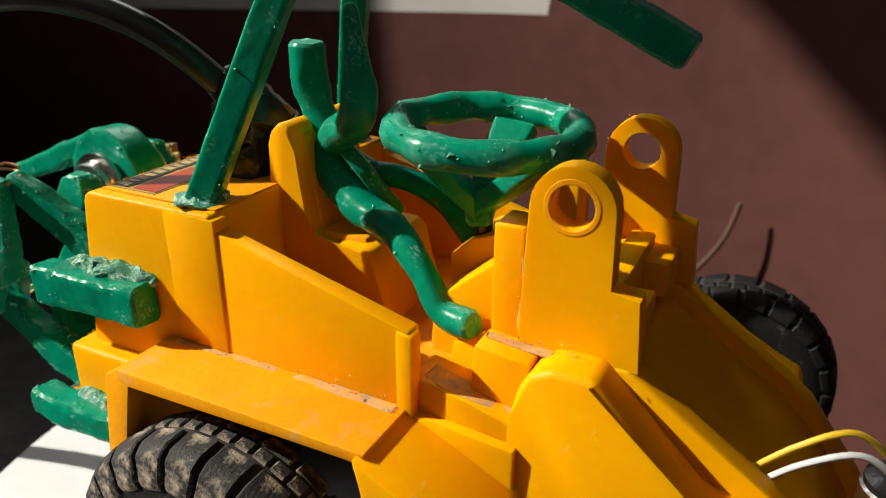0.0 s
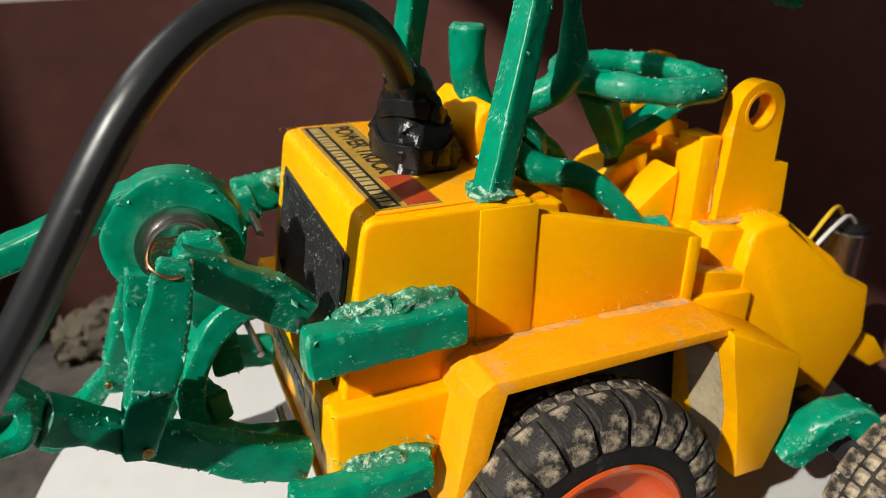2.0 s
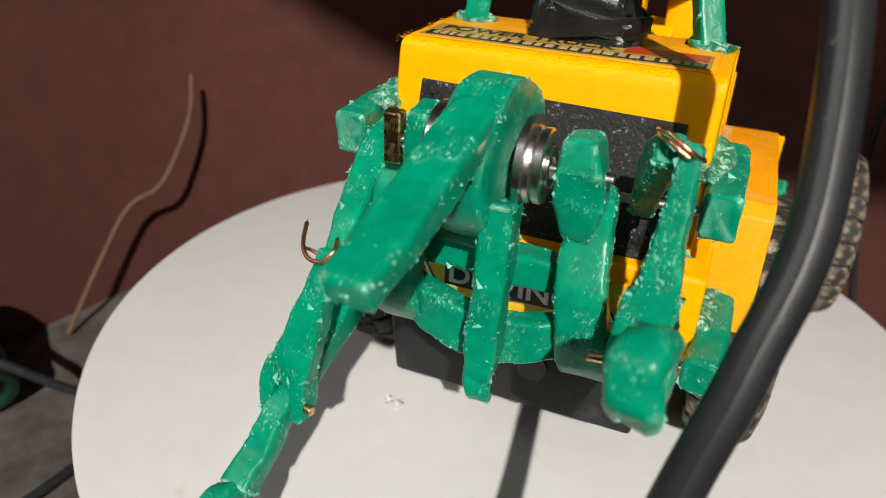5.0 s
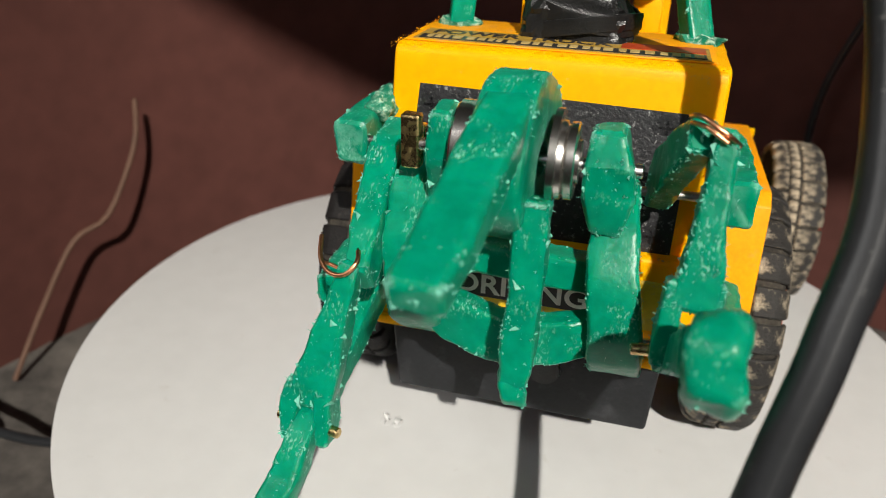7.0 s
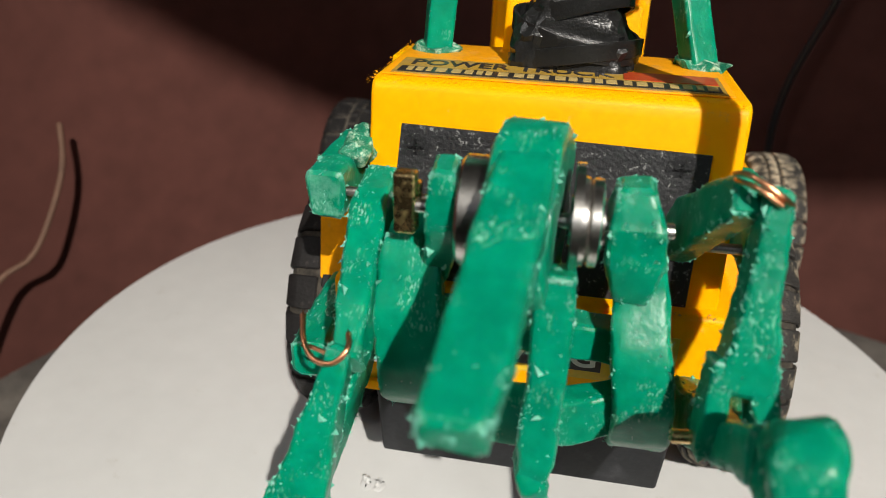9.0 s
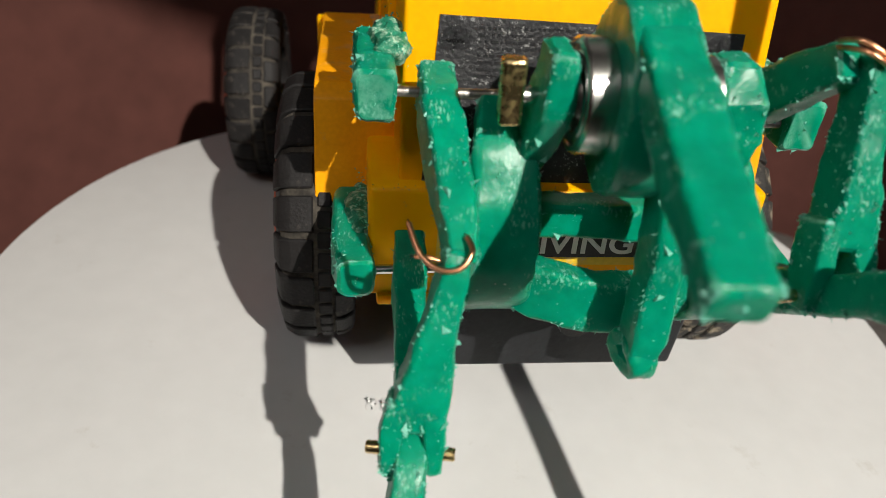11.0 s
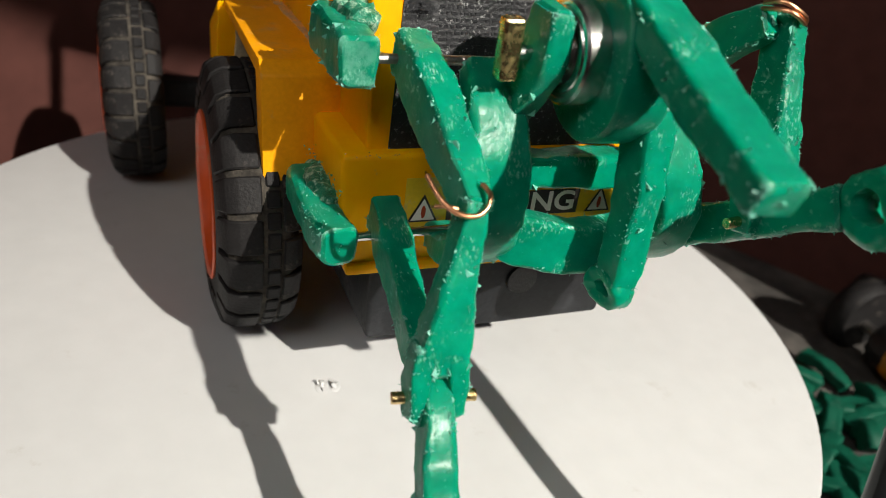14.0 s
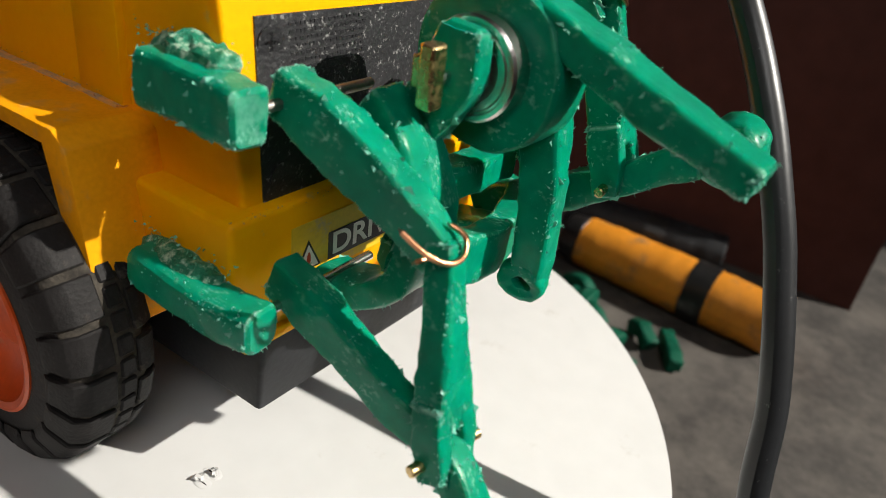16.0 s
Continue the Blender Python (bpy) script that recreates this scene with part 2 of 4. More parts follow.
def slab(bm, outline, x0, x1, bevel=0.0, seg=2, hole=None):
    """A side outline of (y, z) points pushed along x, with a round hole (y, z, radius) if wanted."""
    a = [bm.verts.new((x0, y, z)) for y, z in outline]
    b = [bm.verts.new((x1, y, z)) for y, z in outline]
    rim_edges = []
    if hole:
        hy, hz, hr = hole
        n = 24
        c = [bm.verts.new((x0, hy + hr * math.cos(2 * math.pi * i / n), hz + hr * math.sin(2 * math.pi * i / n))) for i in range(n)]
        d = [bm.verts.new((x1, v.co.y, v.co.z)) for v in c]
        for loop, ring in ((a, c), (b, d)):
            es = [bm.edges.new((loop[i], loop[(i + 1) % len(loop)])) for i in range(len(loop))]
            es += [bm.edges.new((ring[i], ring[(i + 1) % n])) for i in range(n)]
            bmesh.ops.triangle_fill(bm, edges=es, use_beauty=True)
        for i in range(n):
            bm.faces.new((c[i], c[(i + 1) % n], d[(i + 1) % n], d[i]))
        for i in range(len(a)):
            bm.faces.new((a[i], a[(i + 1) % len(a)], b[(i + 1) % len(a)], b[i]))
        return bm
    f0, f1 = bm.faces.new(a), bm.faces.new(b)
    sides = [bm.faces.new((a[i], a[(i + 1) % len(a)], b[(i + 1) % len(a)], b[i])) for i in range(len(a))]
    if bevel:
        edges = {e for f in (f0, f1, *sides) for e in f.edges}
        bmesh.ops.bevel(bm, geom=list(edges), offset=bevel, segments=seg, profile=0.5, affect="EDGES", clamp_overlap=True)
    return bm


def glide(points, step):
    """A smooth line through the points, cut at about that step."""
    p = [Vector(q) for q in points]
    if len(p) == 2:
        n = max(2, round((p[1] - p[0]).length / step))
        return [p[0].lerp(p[1], i / n) for i in range(n + 1)], [i / n for i in range(n + 1)]
    out, at = [], []
    for i in range(len(p) - 1):
        a, b, c, d = p[max(i - 1, 0)], p[i], p[i + 1], p[min(i + 2, len(p) - 1)]
        n = max(2, round((c - b).length / step))
        for k in range(n + (i == len(p) - 2)):
            t = k / n
            out.append(0.5 * (2 * b + (c - a) * t + (2 * a - 5 * b + 4 * c - d) * t * t + (3 * b - a - 3 * c + d) * t ** 3))
            at.append((i + t) / (len(p) - 1))
    return out, at


def value(sizes, t):
    if isinstance(sizes, (int, float)):
        return sizes
    k = t * (len(sizes) - 1)
    i = min(int(k), len(sizes) - 2)
    return sizes[i] + (sizes[i + 1] - sizes[i]) * (k - i)


def sweep(bm, points, wide, thick, side=(1, 0, 0), round_by=0.3, rough=0.0, step=0.15, corner=3, blunt=0.12):
    """A bar of rounded section along a line. wide: across, along side; thick: square to it. round_by: 1 makes it a tube."""
    line, at = glide(points, step)
    side = Vector(side)
    rings = []
    def section(c, tang, w, h):
        u = (side - tang * side.dot(tang)).normalized()
        v = tang.cross(u)
        r = min(w, h) / 2 * round_by
        ring = []
        for sx, sy, a0 in ((1, 1, 0), (-1, 1, 90), (-1, -1, 180), (1, -1, 270)):
            arc = []
            for k in range(corner + 1):
                a = radians(a0 + 90 * k / corner)
                arc.append((sx * (w / 2 - r) + r * math.cos(a), sy * (h / 2 - r) + r * math.sin(a)))
            if round_by < 0.8:
                flat_w, flat_h = max(0.02, w / 2 - r), max(0.02, h / 2 - r)
                first, last = (flat_h, flat_w) if a0 in (0, 180) else (flat_w, flat_h)
                ta, tb = radians(a0 - 90), radians(a0 + 180)
                lead = min(0.06, first * 0.4)
                tail = min(0.06, last * 0.4)
                (ax, ay), (bx, by) = arc[0], arc[-1]
                arc = [(ax + lead * math.cos(ta), ay + lead * math.sin(ta))] + arc + [(bx + tail * math.cos(tb), by + tail * math.sin(tb)), (bx + last * math.cos(tb), by + last * math.sin(tb))]
            for p, q in arc:
                at_edge = round_by < 0.8 and abs(p) > w / 2 - r and abs(q) > h / 2 - r
                nick = 1 + (rough * 0.9 * noise.noise((c + u * p + v * q) * 5.5) if at_edge else 0)
                ring.append(bm.verts.new(c + u * p * nick + v * q * nick))
        return ring
    n = len(line)
    for i, c in enumerate(line):
        tang = (line[min(i + 1, n - 1)] - line[max(i - 1, 0)]).normalized()
        w, h = value(wide, at[i]), value(thick, at[i])
        if i == 0 and blunt:
            rings.append(section(c - tang * blunt * 0.0, tang, w - blunt, h - blunt))
            rings.append(section(c + tang * blunt * 0.55, tang, w, h))
            continue
        if i == n - 1 and blunt:
            rings.append(section(c - tang * blunt * 0.55, tang, w, h))
            rings.append(section(c, tang, w - blunt, h - blunt))
            continue
        rings.append(section(c, tang, w, h))
    m = len(rings[0])
    for a, b in zip(rings, rings[1:]):
        for k in range(m):
            bm.faces.new((a[k], a[(k + 1) % m], b[(k + 1) % m], b[k]))
    bm.faces.new(rings[0])
    bm.faces.new(rings[-1])
    if rough:
        mine = [v for r in rings for v in r]
        lumps(bm, rough * 0.8, 0.7, mine)
        lumps(bm, rough * 0.35, 0.22, mine)
    return bm


def lathe(bm, profile, centre, axis="x", n=40, caps=True):
    """A profile of (along, radius) turned about an axis through centre."""
    rings = []
    for a, r in profile:
        ring = []
        for k in range(n):
            u, v = r * math.cos(2 * math.pi * k / n), r * math.sin(2 * math.pi * k / n)
            d = {"x": (a, u, v), "y": (u, a, v), "z": (u, v, a)}[axis]
            ring.append(bm.verts.new(Vector(centre) + Vector(d)))
        rings.append(ring)
    for p, q in zip(rings, rings[1:]):
        for k in range(n):
            bm.faces.new((p[k], p[(k + 1) % n], q[(k + 1) % n], q[k]))
    if caps and profile[0] != profile[-1]:
        for r in (rings[0], rings[-1]):
            bm.faces.new(r)
    return bm


def blob(bm, centre, size, rough, detail=3):
    made = bmesh.ops.create_icosphere(bm, subdivisions=detail, radius=1)["verts"]
    for v in made:
        v.co = Vector([centre[i] + v.co[i] * size[i] for i in range(3)])
    lumps(bm, rough, 0.25, made)
    return bm


def burrs(bm, points, amount, spread, seed, length=0.1):
    """Flakes scraped up along the edges: most lie on the surface in clusters, a few stand off as hairs."""
    rnd = random.Random(seed)
    bm.normal_update()
    bm.edges.index_update()
    line, _ = glide(points, 0.25)
    faces = [f for f in bm.faces if f.calc_area() > 1e-5 and min((f.calc_center_median() - c).length_squared for c in line) < (spread * 2.2 + 0.25) ** 2]
    if not faces:
        return
    bend, along = {}, {}
    for f in faces:
        bend[f], sharpest = max(((f.normal.angle(g.normal, 0), e.index) for e in f.edges for g in e.link_faces if g != f), default=(0, None))
        for e in f.edges:
            if e.index == sharpest:
                along[f] = (e.verts[1].co - e.verts[0].co).normalized()
    weights = [(0.05 + min(1.0, bend[f])) * f.calc_area() ** 0.5 for f in faces]
    shift = Vector((seed * 1.7, seed * 0.9, 0))
    for f in rnd.choices(faces, weights, k=amount * 10):
        vs = [v.co for v in f.verts]
        mix = [rnd.random() ** 2 for _ in vs]
        c = sum((p * w for p, w in zip(vs, mix)), Vector()) / sum(mix)
        if noise.noise(c * 2.2 + shift) + 0.5 * noise.noise(c * 7.0 + shift) < rnd.uniform(-0.25, 0.3):
            continue
        n = f.normal
        u = Vector([rnd.gauss(0, 0.6) for _ in range(3)]) + along.get(f, Vector()) * rnd.choice((-1, 1))
        u = (u - n * u.dot(n)).normalized()
        w = n.cross(u)
        size = length * min(1.2, 0.12 * math.exp(rnd.gauss(0, 0.8)))
        if rnd.random() < 0.045:
            d = (n * rnd.uniform(0.5, 1.0) + u * rnd.uniform(0.0, 0.9)).normalized() * length * rnd.uniform(0.3, 1.0)
            p = [c - w * 0.008, c + w * 0.008, c + u * 0.014 - n * 0.01, c + d]
        else:
            p = [c - u * size - n * 0.006, c + u * size * rnd.uniform(0.4, 1) + w * size * rnd.uniform(0.2, 0.7) - n * 0.006, c - w * size * rnd.uniform(0.2, 0.7) - n * 0.006, c + u * size * rnd.uniform(-0.5, 0.9) + n * size * rnd.uniform(0.3, 1.0)]
        q = [bm.verts.new(x) for x in p]
        for k in ((0, 1, 3), (1, 2, 3), (2, 0, 3), (0, 2, 1)):
            bm.faces.new([q[i] for i in k]).material_index = 1


def text_mesh(name, words, size, mat, parent, m, width=None):
    """Built-in lettering as a flat mesh, size in centimetres, laid at the pose m (centimetres, in the parent's frame)."""
    cu = bpy.data.curves.new(name, "FONT")
    cu.body, cu.size, cu.align_x, cu.align_y, cu.extrude = words, size * CM, "CENTER", "CENTER", 0.004 * CM
    cu.offset = 0.012 * CM
    tmp = bpy.data.objects.new(name, cu)
    scene.collection.objects.link(tmp)
    bpy.context.view_layer.update()
    me = bpy.data.meshes.new_from_object(tmp.evaluated_get(bpy.context.evaluated_depsgraph_get()))
    bpy.data.objects.remove(tmp)
    ob = new(name, me)
    me.materials.clear()
    me.materials.append(mat)
    if width:
        w = max(v.co.x for v in me.vertices) - min(v.co.x for v in me.vertices)
        for v in me.vertices:
            v.co.x *= width * CM / w
    me.transform(Matrix.LocRotScale(m.translation * CM, m.to_quaternion(), None))
    ob.parent = parent
    return ob


B = bmesh.new

# ---- setting: room, floor, walls ----
FLOOR_Z = -6.5
floor = tagged(link("floor", box(B(), (-120, -60, FLOOR_Z - 3), (140, 110, FLOOR_Z)), FLOOR), "dark dusty workshop floor behind the disc", "floor", kind="structure")


def alcove(lo, hi, deep):
    """The wall that bends round the back of the disc, between two heights; the paint's edge lies lower at the west end."""
    bm = B()
    line = [(-25.5, -60), (-24.5, -42), (-23, -14), (-21.5, -2), (-17.5, 9), (-9.5, 16.5), (1, 19), (12, 18.5), (22, 14.5), (29, 6), (33, -4), (34, -14)]
    pts, _ = glide([(x, y, 0) for x, y in line], 1.5)
    n = len(pts)
    rows = []
    for i, p in enumerate(pts):
        t = (pts[min(i + 1, n - 1)] - pts[max(i - 1, 0)]).normalized()
        out = Vector((-t.y, t.x, 0)) * deep
        west = p.x < 0 and p.y < -3
        a, b = (10.6 if west and lo == 17 else lo), (10.6 if west and hi == 17 else hi)
        # upper wall stays low here so the fill lamp clears it
        b = 24 if hi == 70 and p.x < 4 else b
        rows.append([bm.verts.new((q.x, q.y, z)) for q, z in ((p, a), (p, b), (p + out, b), (p + out, a))])
    for a, b in zip(rows, rows[1:]):
        for k in range(4):
            bm.faces.new((a[k], b[k], b[(k + 1) % 4], a[(k + 1) % 4]))
    bm.faces.new(rows[0])
    bm.faces.new(rows[-1])
    return bm


tagged(link("wall_back", alcove(FLOOR_Z, 17, 3.0), WALL), "brown-red painted lower wall behind the disc", "wall", kind="structure")
tagged(link("wall_upper", alcove(17, 70, 2.6), PLASTER), "pale grey upper wall above the brown paint", "wall", kind="structure")
# outer walls and ceiling, never in view, added to close the room
tagged(link("wall_east", box(B(), (130, -60, FLOOR_Z), (140, 110, 150)), LOWBOUNCE), "added unseen plain wall closing the room", "wall", kind="structure")
tagged(link("wall_west", box(B(), (-120, -60, FLOOR_Z), (-110, 110, 150)), LOWBOUNCE), "added unseen plain wall closing the room", "wall", kind="structure")
tagged(link("wall_north", box(B(), (-110, 100, FLOOR_Z), (130, 110, 150)), LOWBOUNCE), "added unseen plain wall closing the room", "wall", kind="structure")
tagged(link("ceiling", box(B(), (-120, -70, 150), (140, 110, 156)), LOWBOUNCE), "added unseen plain ceiling closing the room", "ceiling", kind="structure")


# edges chosen to trim where the sun lands on the back wall
SUN_OPENING = (-3.0, 70.0, 30.0, 80.5)
# invented opening, there only for the fill lamp
FILL_OPENING = (-100.0, -30.0, 66.0, 116.0)


def sun_trim_wall():
    """Unseen added wall; the larger opening trims the sun, the smaller serves the fill."""
    bm = B()
    y0, y1 = -70, -60
    left = -120
    for x0, x1, z0, z1 in (FILL_OPENING, SUN_OPENING):
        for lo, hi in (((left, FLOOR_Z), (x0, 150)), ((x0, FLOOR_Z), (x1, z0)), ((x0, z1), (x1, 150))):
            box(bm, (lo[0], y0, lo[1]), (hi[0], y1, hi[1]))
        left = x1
    box(bm, (left, y0, FLOOR_Z), (140, y1, 150))
    return bm


tagged(link("wall_south", sun_trim_wall(), LOWBOUNCE), "added unseen wall with openings for sun and fill lamp", "wall", kind="structure")

# ---- the disc ----
disc = tagged(new("turntable"), "round white paper-covered disc under the toy", "turntable")
part("top", lathe(B(), [(-0.22, 0.2), (-0.22, 12.87 - 0.05), (-0.16, 12.87), (-0.03, 12.87), (0.0, 12.87 - 0.05), (0.0, 0.01)], (0, 0, 0), "z", 160), PAPER, disc)
part("base", lathe(B(), [(FLOOR_Z, 7.5), (FLOOR_Z + 0.6, 7.5), (FLOOR_Z + 0.9, 5.2), (-0.22, 5.2)], (0, 0, 0), "z", 64), SKID, disc)

rnd = random.Random(31)
for x, y in ((-2.2, -4.35), (-2.5, -4.42)):
    bm = B()
    blob(bm, (x, y, 0.012), (0.022, 0.13, 0.012), 0.02, 2)
    blob(bm, (x + 0.06, y + 0.1, 0.012), (0.06, 0.02, 0.012), 0.02, 2)
    part("torn_spot", bm, SKID, disc)
    bm = B()
    for k in range(2):
        px, py, a = x + rnd.uniform(-0.05, 0.05), y + rnd.uniform(-0.16, 0.16), rnd.uniform(0, 3.1)
        sweep(bm, [(px, py, 0.005), (px + 0.06 * math.cos(a), py + 0.06 * math.sin(a), 0.06), (px + 0.11 * math.cos(a), py + 0.11 * math.sin(a), rnd.uniform(0.09, 0.16))], [0.1, 0.08, 0.03], 0.012, (-math.sin(a), math.cos(a), 0), 0.2, 0.01)
    part("paper_flake", bm, PAPER, disc)
    bm = B()
    blob(bm, (x, y, -0.005), (0.16, 0.24, 0.022), 0.02, 3)
    part("paper_bump", bm, PAPER, disc)

# ---- the toy ----
toy = new("toy_tractor")
toy.matrix_world = TRACTOR
tagged(toy, "yellow toy tractor with green hand-carved three-point hitch, on a white disc", "toy tractor")

# rear body
def hull():
    bm = B()
    side = [(-0.66, 6.15), (-0.15, 9.66), (-0.08, 9.84), (0.08, 9.92), (3.3, 9.92), (3.3, 6.15)]
    slab(bm, side, -3.23, 3.36, 0.14, 4)
    return bm


body = part("hood", hull(), YELLOW, toy)
for s in (1, -1):
    bm = B()
    slab(bm, [(2.15, 6.9), (2.15, 9.86), (3.42, 9.84), (3.42, 6.9)], 3.0 * s, 3.39 * s, 0.03)
    part("side_pillar", bm, YELLOW, toy)
    bm = B()
    slab(bm, [(3.35, 6.9), (3.35, 9.62), (7.58, 8.5), (7.58, 6.85)], 2.95 * s, 3.34 * s, 0.03)
    part("side_panel", bm, YELLOW, toy)
    bm = B()
    slab(bm, [(7.35, 6.5), (7.35, 8.5), (7.68, 8.45), (7.68, 6.4)], 3.05 * s, 3.41 * s, 0.05)
    part("side_post", bm, YELLOW, toy)
part("cab_floor", box(B(), (-2.95, 3.2, 6.6), (2.95, 7.55, 7.05), 0.05), DUSTY, toy)
part("hood_deck", box(B(), (-3.1, 0.2, 9.925), (3.1, 3.25, 9.96), 0.01), DUSTY, toy)

# black rear panel set into the leaning rear face
def on_rear(x, z, out=0.0):
    return Vector((x, -0.66 + (z - 6.15) * (0.51 / 3.51) - out, z))


bm = B()
corners = [on_rear(x, z, o) for o in (-0.1, 0.03) for x, z in ((-2.82, 6.26), (2.78, 6.26), (2.82, 9.04), (-2.62, 9.16))]
vs = [bm.verts.new(c) for c in corners]
for f in ((0, 1, 2, 3), (4, 5, 6, 7), (0, 1, 5, 4), (1, 2, 6, 5), (2, 3, 7, 6), (3, 0, 4, 7)):
    bm.faces.new([vs[i] for i in f])
grille = part("grille_panel", bm, BLACK, toy, label="speckled black plastic panel")
for x, z in ((-2.35, 8.75), (2.35, 8.75), (-2.35, 6.6), (2.35, 6.6)):
    bm = B()
    c = on_rear(x, z, 0.03)
    lathe(bm, [(-0.02, 0.27), (0.02, 0.25), (0.02, 0.2), (-0.005, 0.18)], c, "y", 24)
    box(bm, (x - 0.16, c.y - 0.02, z - 0.03), (x + 0.16, c.y + 0.02, z + 0.03))
    box(bm, (x - 0.03, c.y - 0.02, z - 0.16), (x + 0.03, c.y + 0.02, z + 0.16))
    part("screw_head", bm, BLACK, grille)

rnd = random.Random(77)
bm = B()
for row in range(11):
    z, x = 8.98 - 0.115 * row, -1.95
    while x < (-0.2 if row < 8 else -0.9):
        w = rnd.uniform(0.03, 0.13)
        c = on_rear(x, z, 0.028)
        box(bm, (x, c.y - 0.012, z - 0.026), (x + w, c.y + 0.02, z + 0.026))
        x += w + rnd.uniform(0.03, 0.06)
part("embossed_text", bm, BLACK, grille)

# lower box under the panel, and the skid
bumper = part("bumper_box", box(B(), (-3.78, -0.98, 3.95), (3.78, 1.6, 6.28), 0.12, 3), YELLOW, toy)
part("bumper_lip", box(B(), (-3.6, -1.08, 3.78), (3.6, 0.4, 4.02), 0.06), YELLOW, toy)


def skid_taper(v):
    if v.co.z < 3:
        v.co.x *= 0.97
        v.co.y += 0.22 if v.co.y < 0 else -0.4


skid = part("skid_plate", box(B(), (-3.02, -0.85, 1.85), (3.02, 3.6, 3.85), 0.1, 3, skid_taper), SKID, toy)
part("plug_hole", lathe(B(), [(-0.86, 0.24), (-0.86, 0.36), (-0.74, 0.38), (-0.6, 0.38)], (0.55, 0, 3.15), "y", 20), TAPE, skid)
part("chassis", box(B(), (-2.4, 2.5, 2.6), (2.4, 12.0, 6.0), 0.2), SKID, toy)

# fenders
for s, top in ((1, 6.95), (-1, 7.2)):
    bm = B()
    slab(bm, [(1.15, 3.65), (1.0, 3.75), (1.5, top - 0.2), (1.85, top + 0.04), (7.55, top + 0.02), (7.55, top - 0.22), (2.1, top - 0.22), (1.45, 3.65)], 3.2 * s, 4.85 * s, 0.05)
    fender = part("fender", bm, DUSTY, toy)
    bm = B()
    sweep(bm, [(3.42 * s, 2.1, top + 0.022), (3.4 * s, 4.5, top + 0.014), (3.5 * s, 7.4, top + 0.004)], [0.26, 0.2, 0.3], 0.06, (1, 0, 0), 0.9, 0.04, corner=6, step=0.08)
    part("seam_dirt", bm, GRIME, fender)
    bm = B()
    slab(bm, [(7.4, top - 0.01), (9.68, top - 1.1), (9.75, 4.0), (9.3, 2.7), (8.4, 2.7), (8.05, 4.6), (7.6, top - 0.75)], 3.1 * s, 5.02 * s, 0.05)
    part("front_arch", bm, YELLOW, fender)
    bm = B()
    sweep(bm, [(4.0 * s, 7.55, top - 0.75), (4.0 * s, 8.02, 4.6), (4.0 * s, 8.36, 2.75)], [1.1, 1.2, 0.9], 0.06, (1, 0, 0), 0.5, 0.04)
    part("putty_lining", bm, PUTTY, fender)
    bm = B()
    slab(bm, [(7.6, top - 0.1), (9.6, top - 0.25), (9.6, 2.8), (8.5, 2.8), (8.3, 5.0), (7.9, 6.2)], 2.5 * s, 3.35 * s, 0.06)
    part("arch_panel", bm, YELLOW, fender)

# front body: a trough between two sloping side walls, with cheeks outside
bm = B()
slab(bm, [(7.5, 6.6), (7.7, 7.6), (8.7, 8.0), (11.0, 7.85), (13.6, 6.05), (14.5, 5.2), (15.2, 4.1), (15.0, 3.2), (13.2, 1.6), (9.4, 2.4), (8.4, 6.4)], -1.8, 1.8, 0.1)
nose = part("front_body", bm, YELLOW, toy)
for s in (1, -1):
    bm = B()
    slab(bm, [(8.7, 6.5), (8.8, 8.1), (11.16, 8.16), (13.64, 6.42), (14.2, 6.0), (14.75, 5.2), (15.3, 4.5), (15.9, 3.75), (15.2, 3.0), (13.2, 1.7), (9.4, 2.5)], 1.72 * s, 2.24 * s, 0.1, 3)
    part("side_wall", bm, YELLOW, nose)
    bm = B()
    slab(bm, [(9.3, 3.0), (9.42, 7.3), (9.5, 7.8), (9.7, 8.1), (10.05, 8.26), (10.75, 8.26), (12.65, 6.42), (13.95, 6.0), (14.25, 4.5), (13.1, 2.2)], 2.02 * s, 3.3 * s, 0.14, 4)
    for v in bm.verts:
        if abs(v.co.x) > 2.9:
            v.co.x -= s * 0.28 * max(0, v.co.z - 6.6) / 1.5
    part("cheek", bm, YELLOW, nose)
    bm = B()
    slab(bm, [(8.45, 6.5), (8.55, 8.22), (9.6, 8.1), (9.6, 6.5)], 2.0 * s, 2.75 * s, 0.06)
    part("cheek_block", bm, YELLOW, nose)
    bm = B()
    slab(bm, [(13.4, 4.3), (13.4, 4.75), (15.3, 3.9), (16.1, 3.0), (15.4, 2.9)], 2.3 * s, 3.0 * s, 0.06)
    part("lower_lip", bm, YELLOW, nose)


# loader brackets with round ears
def ear(s):
    zc, r, dy = 10.78, 0.72, 0.0 if s > 0 else 0.22
    arc = [(9.97 - r * math.cos(radians(a)) * 1.0, zc + r * math.sin(radians(a))) for a in range(0, 181, 15)]
    out = [(y + dy, z) for y, z in [(9.15, 8.1)] + arc + [(10.72, 9.5), (11.2, 9.4), (11.3, 8.1)]]
    bm = B()
    slab(bm, out, 1.74 * s, 2.2 * s, hole=(9.97 + dy, 10.82, 0.38))
    return bm


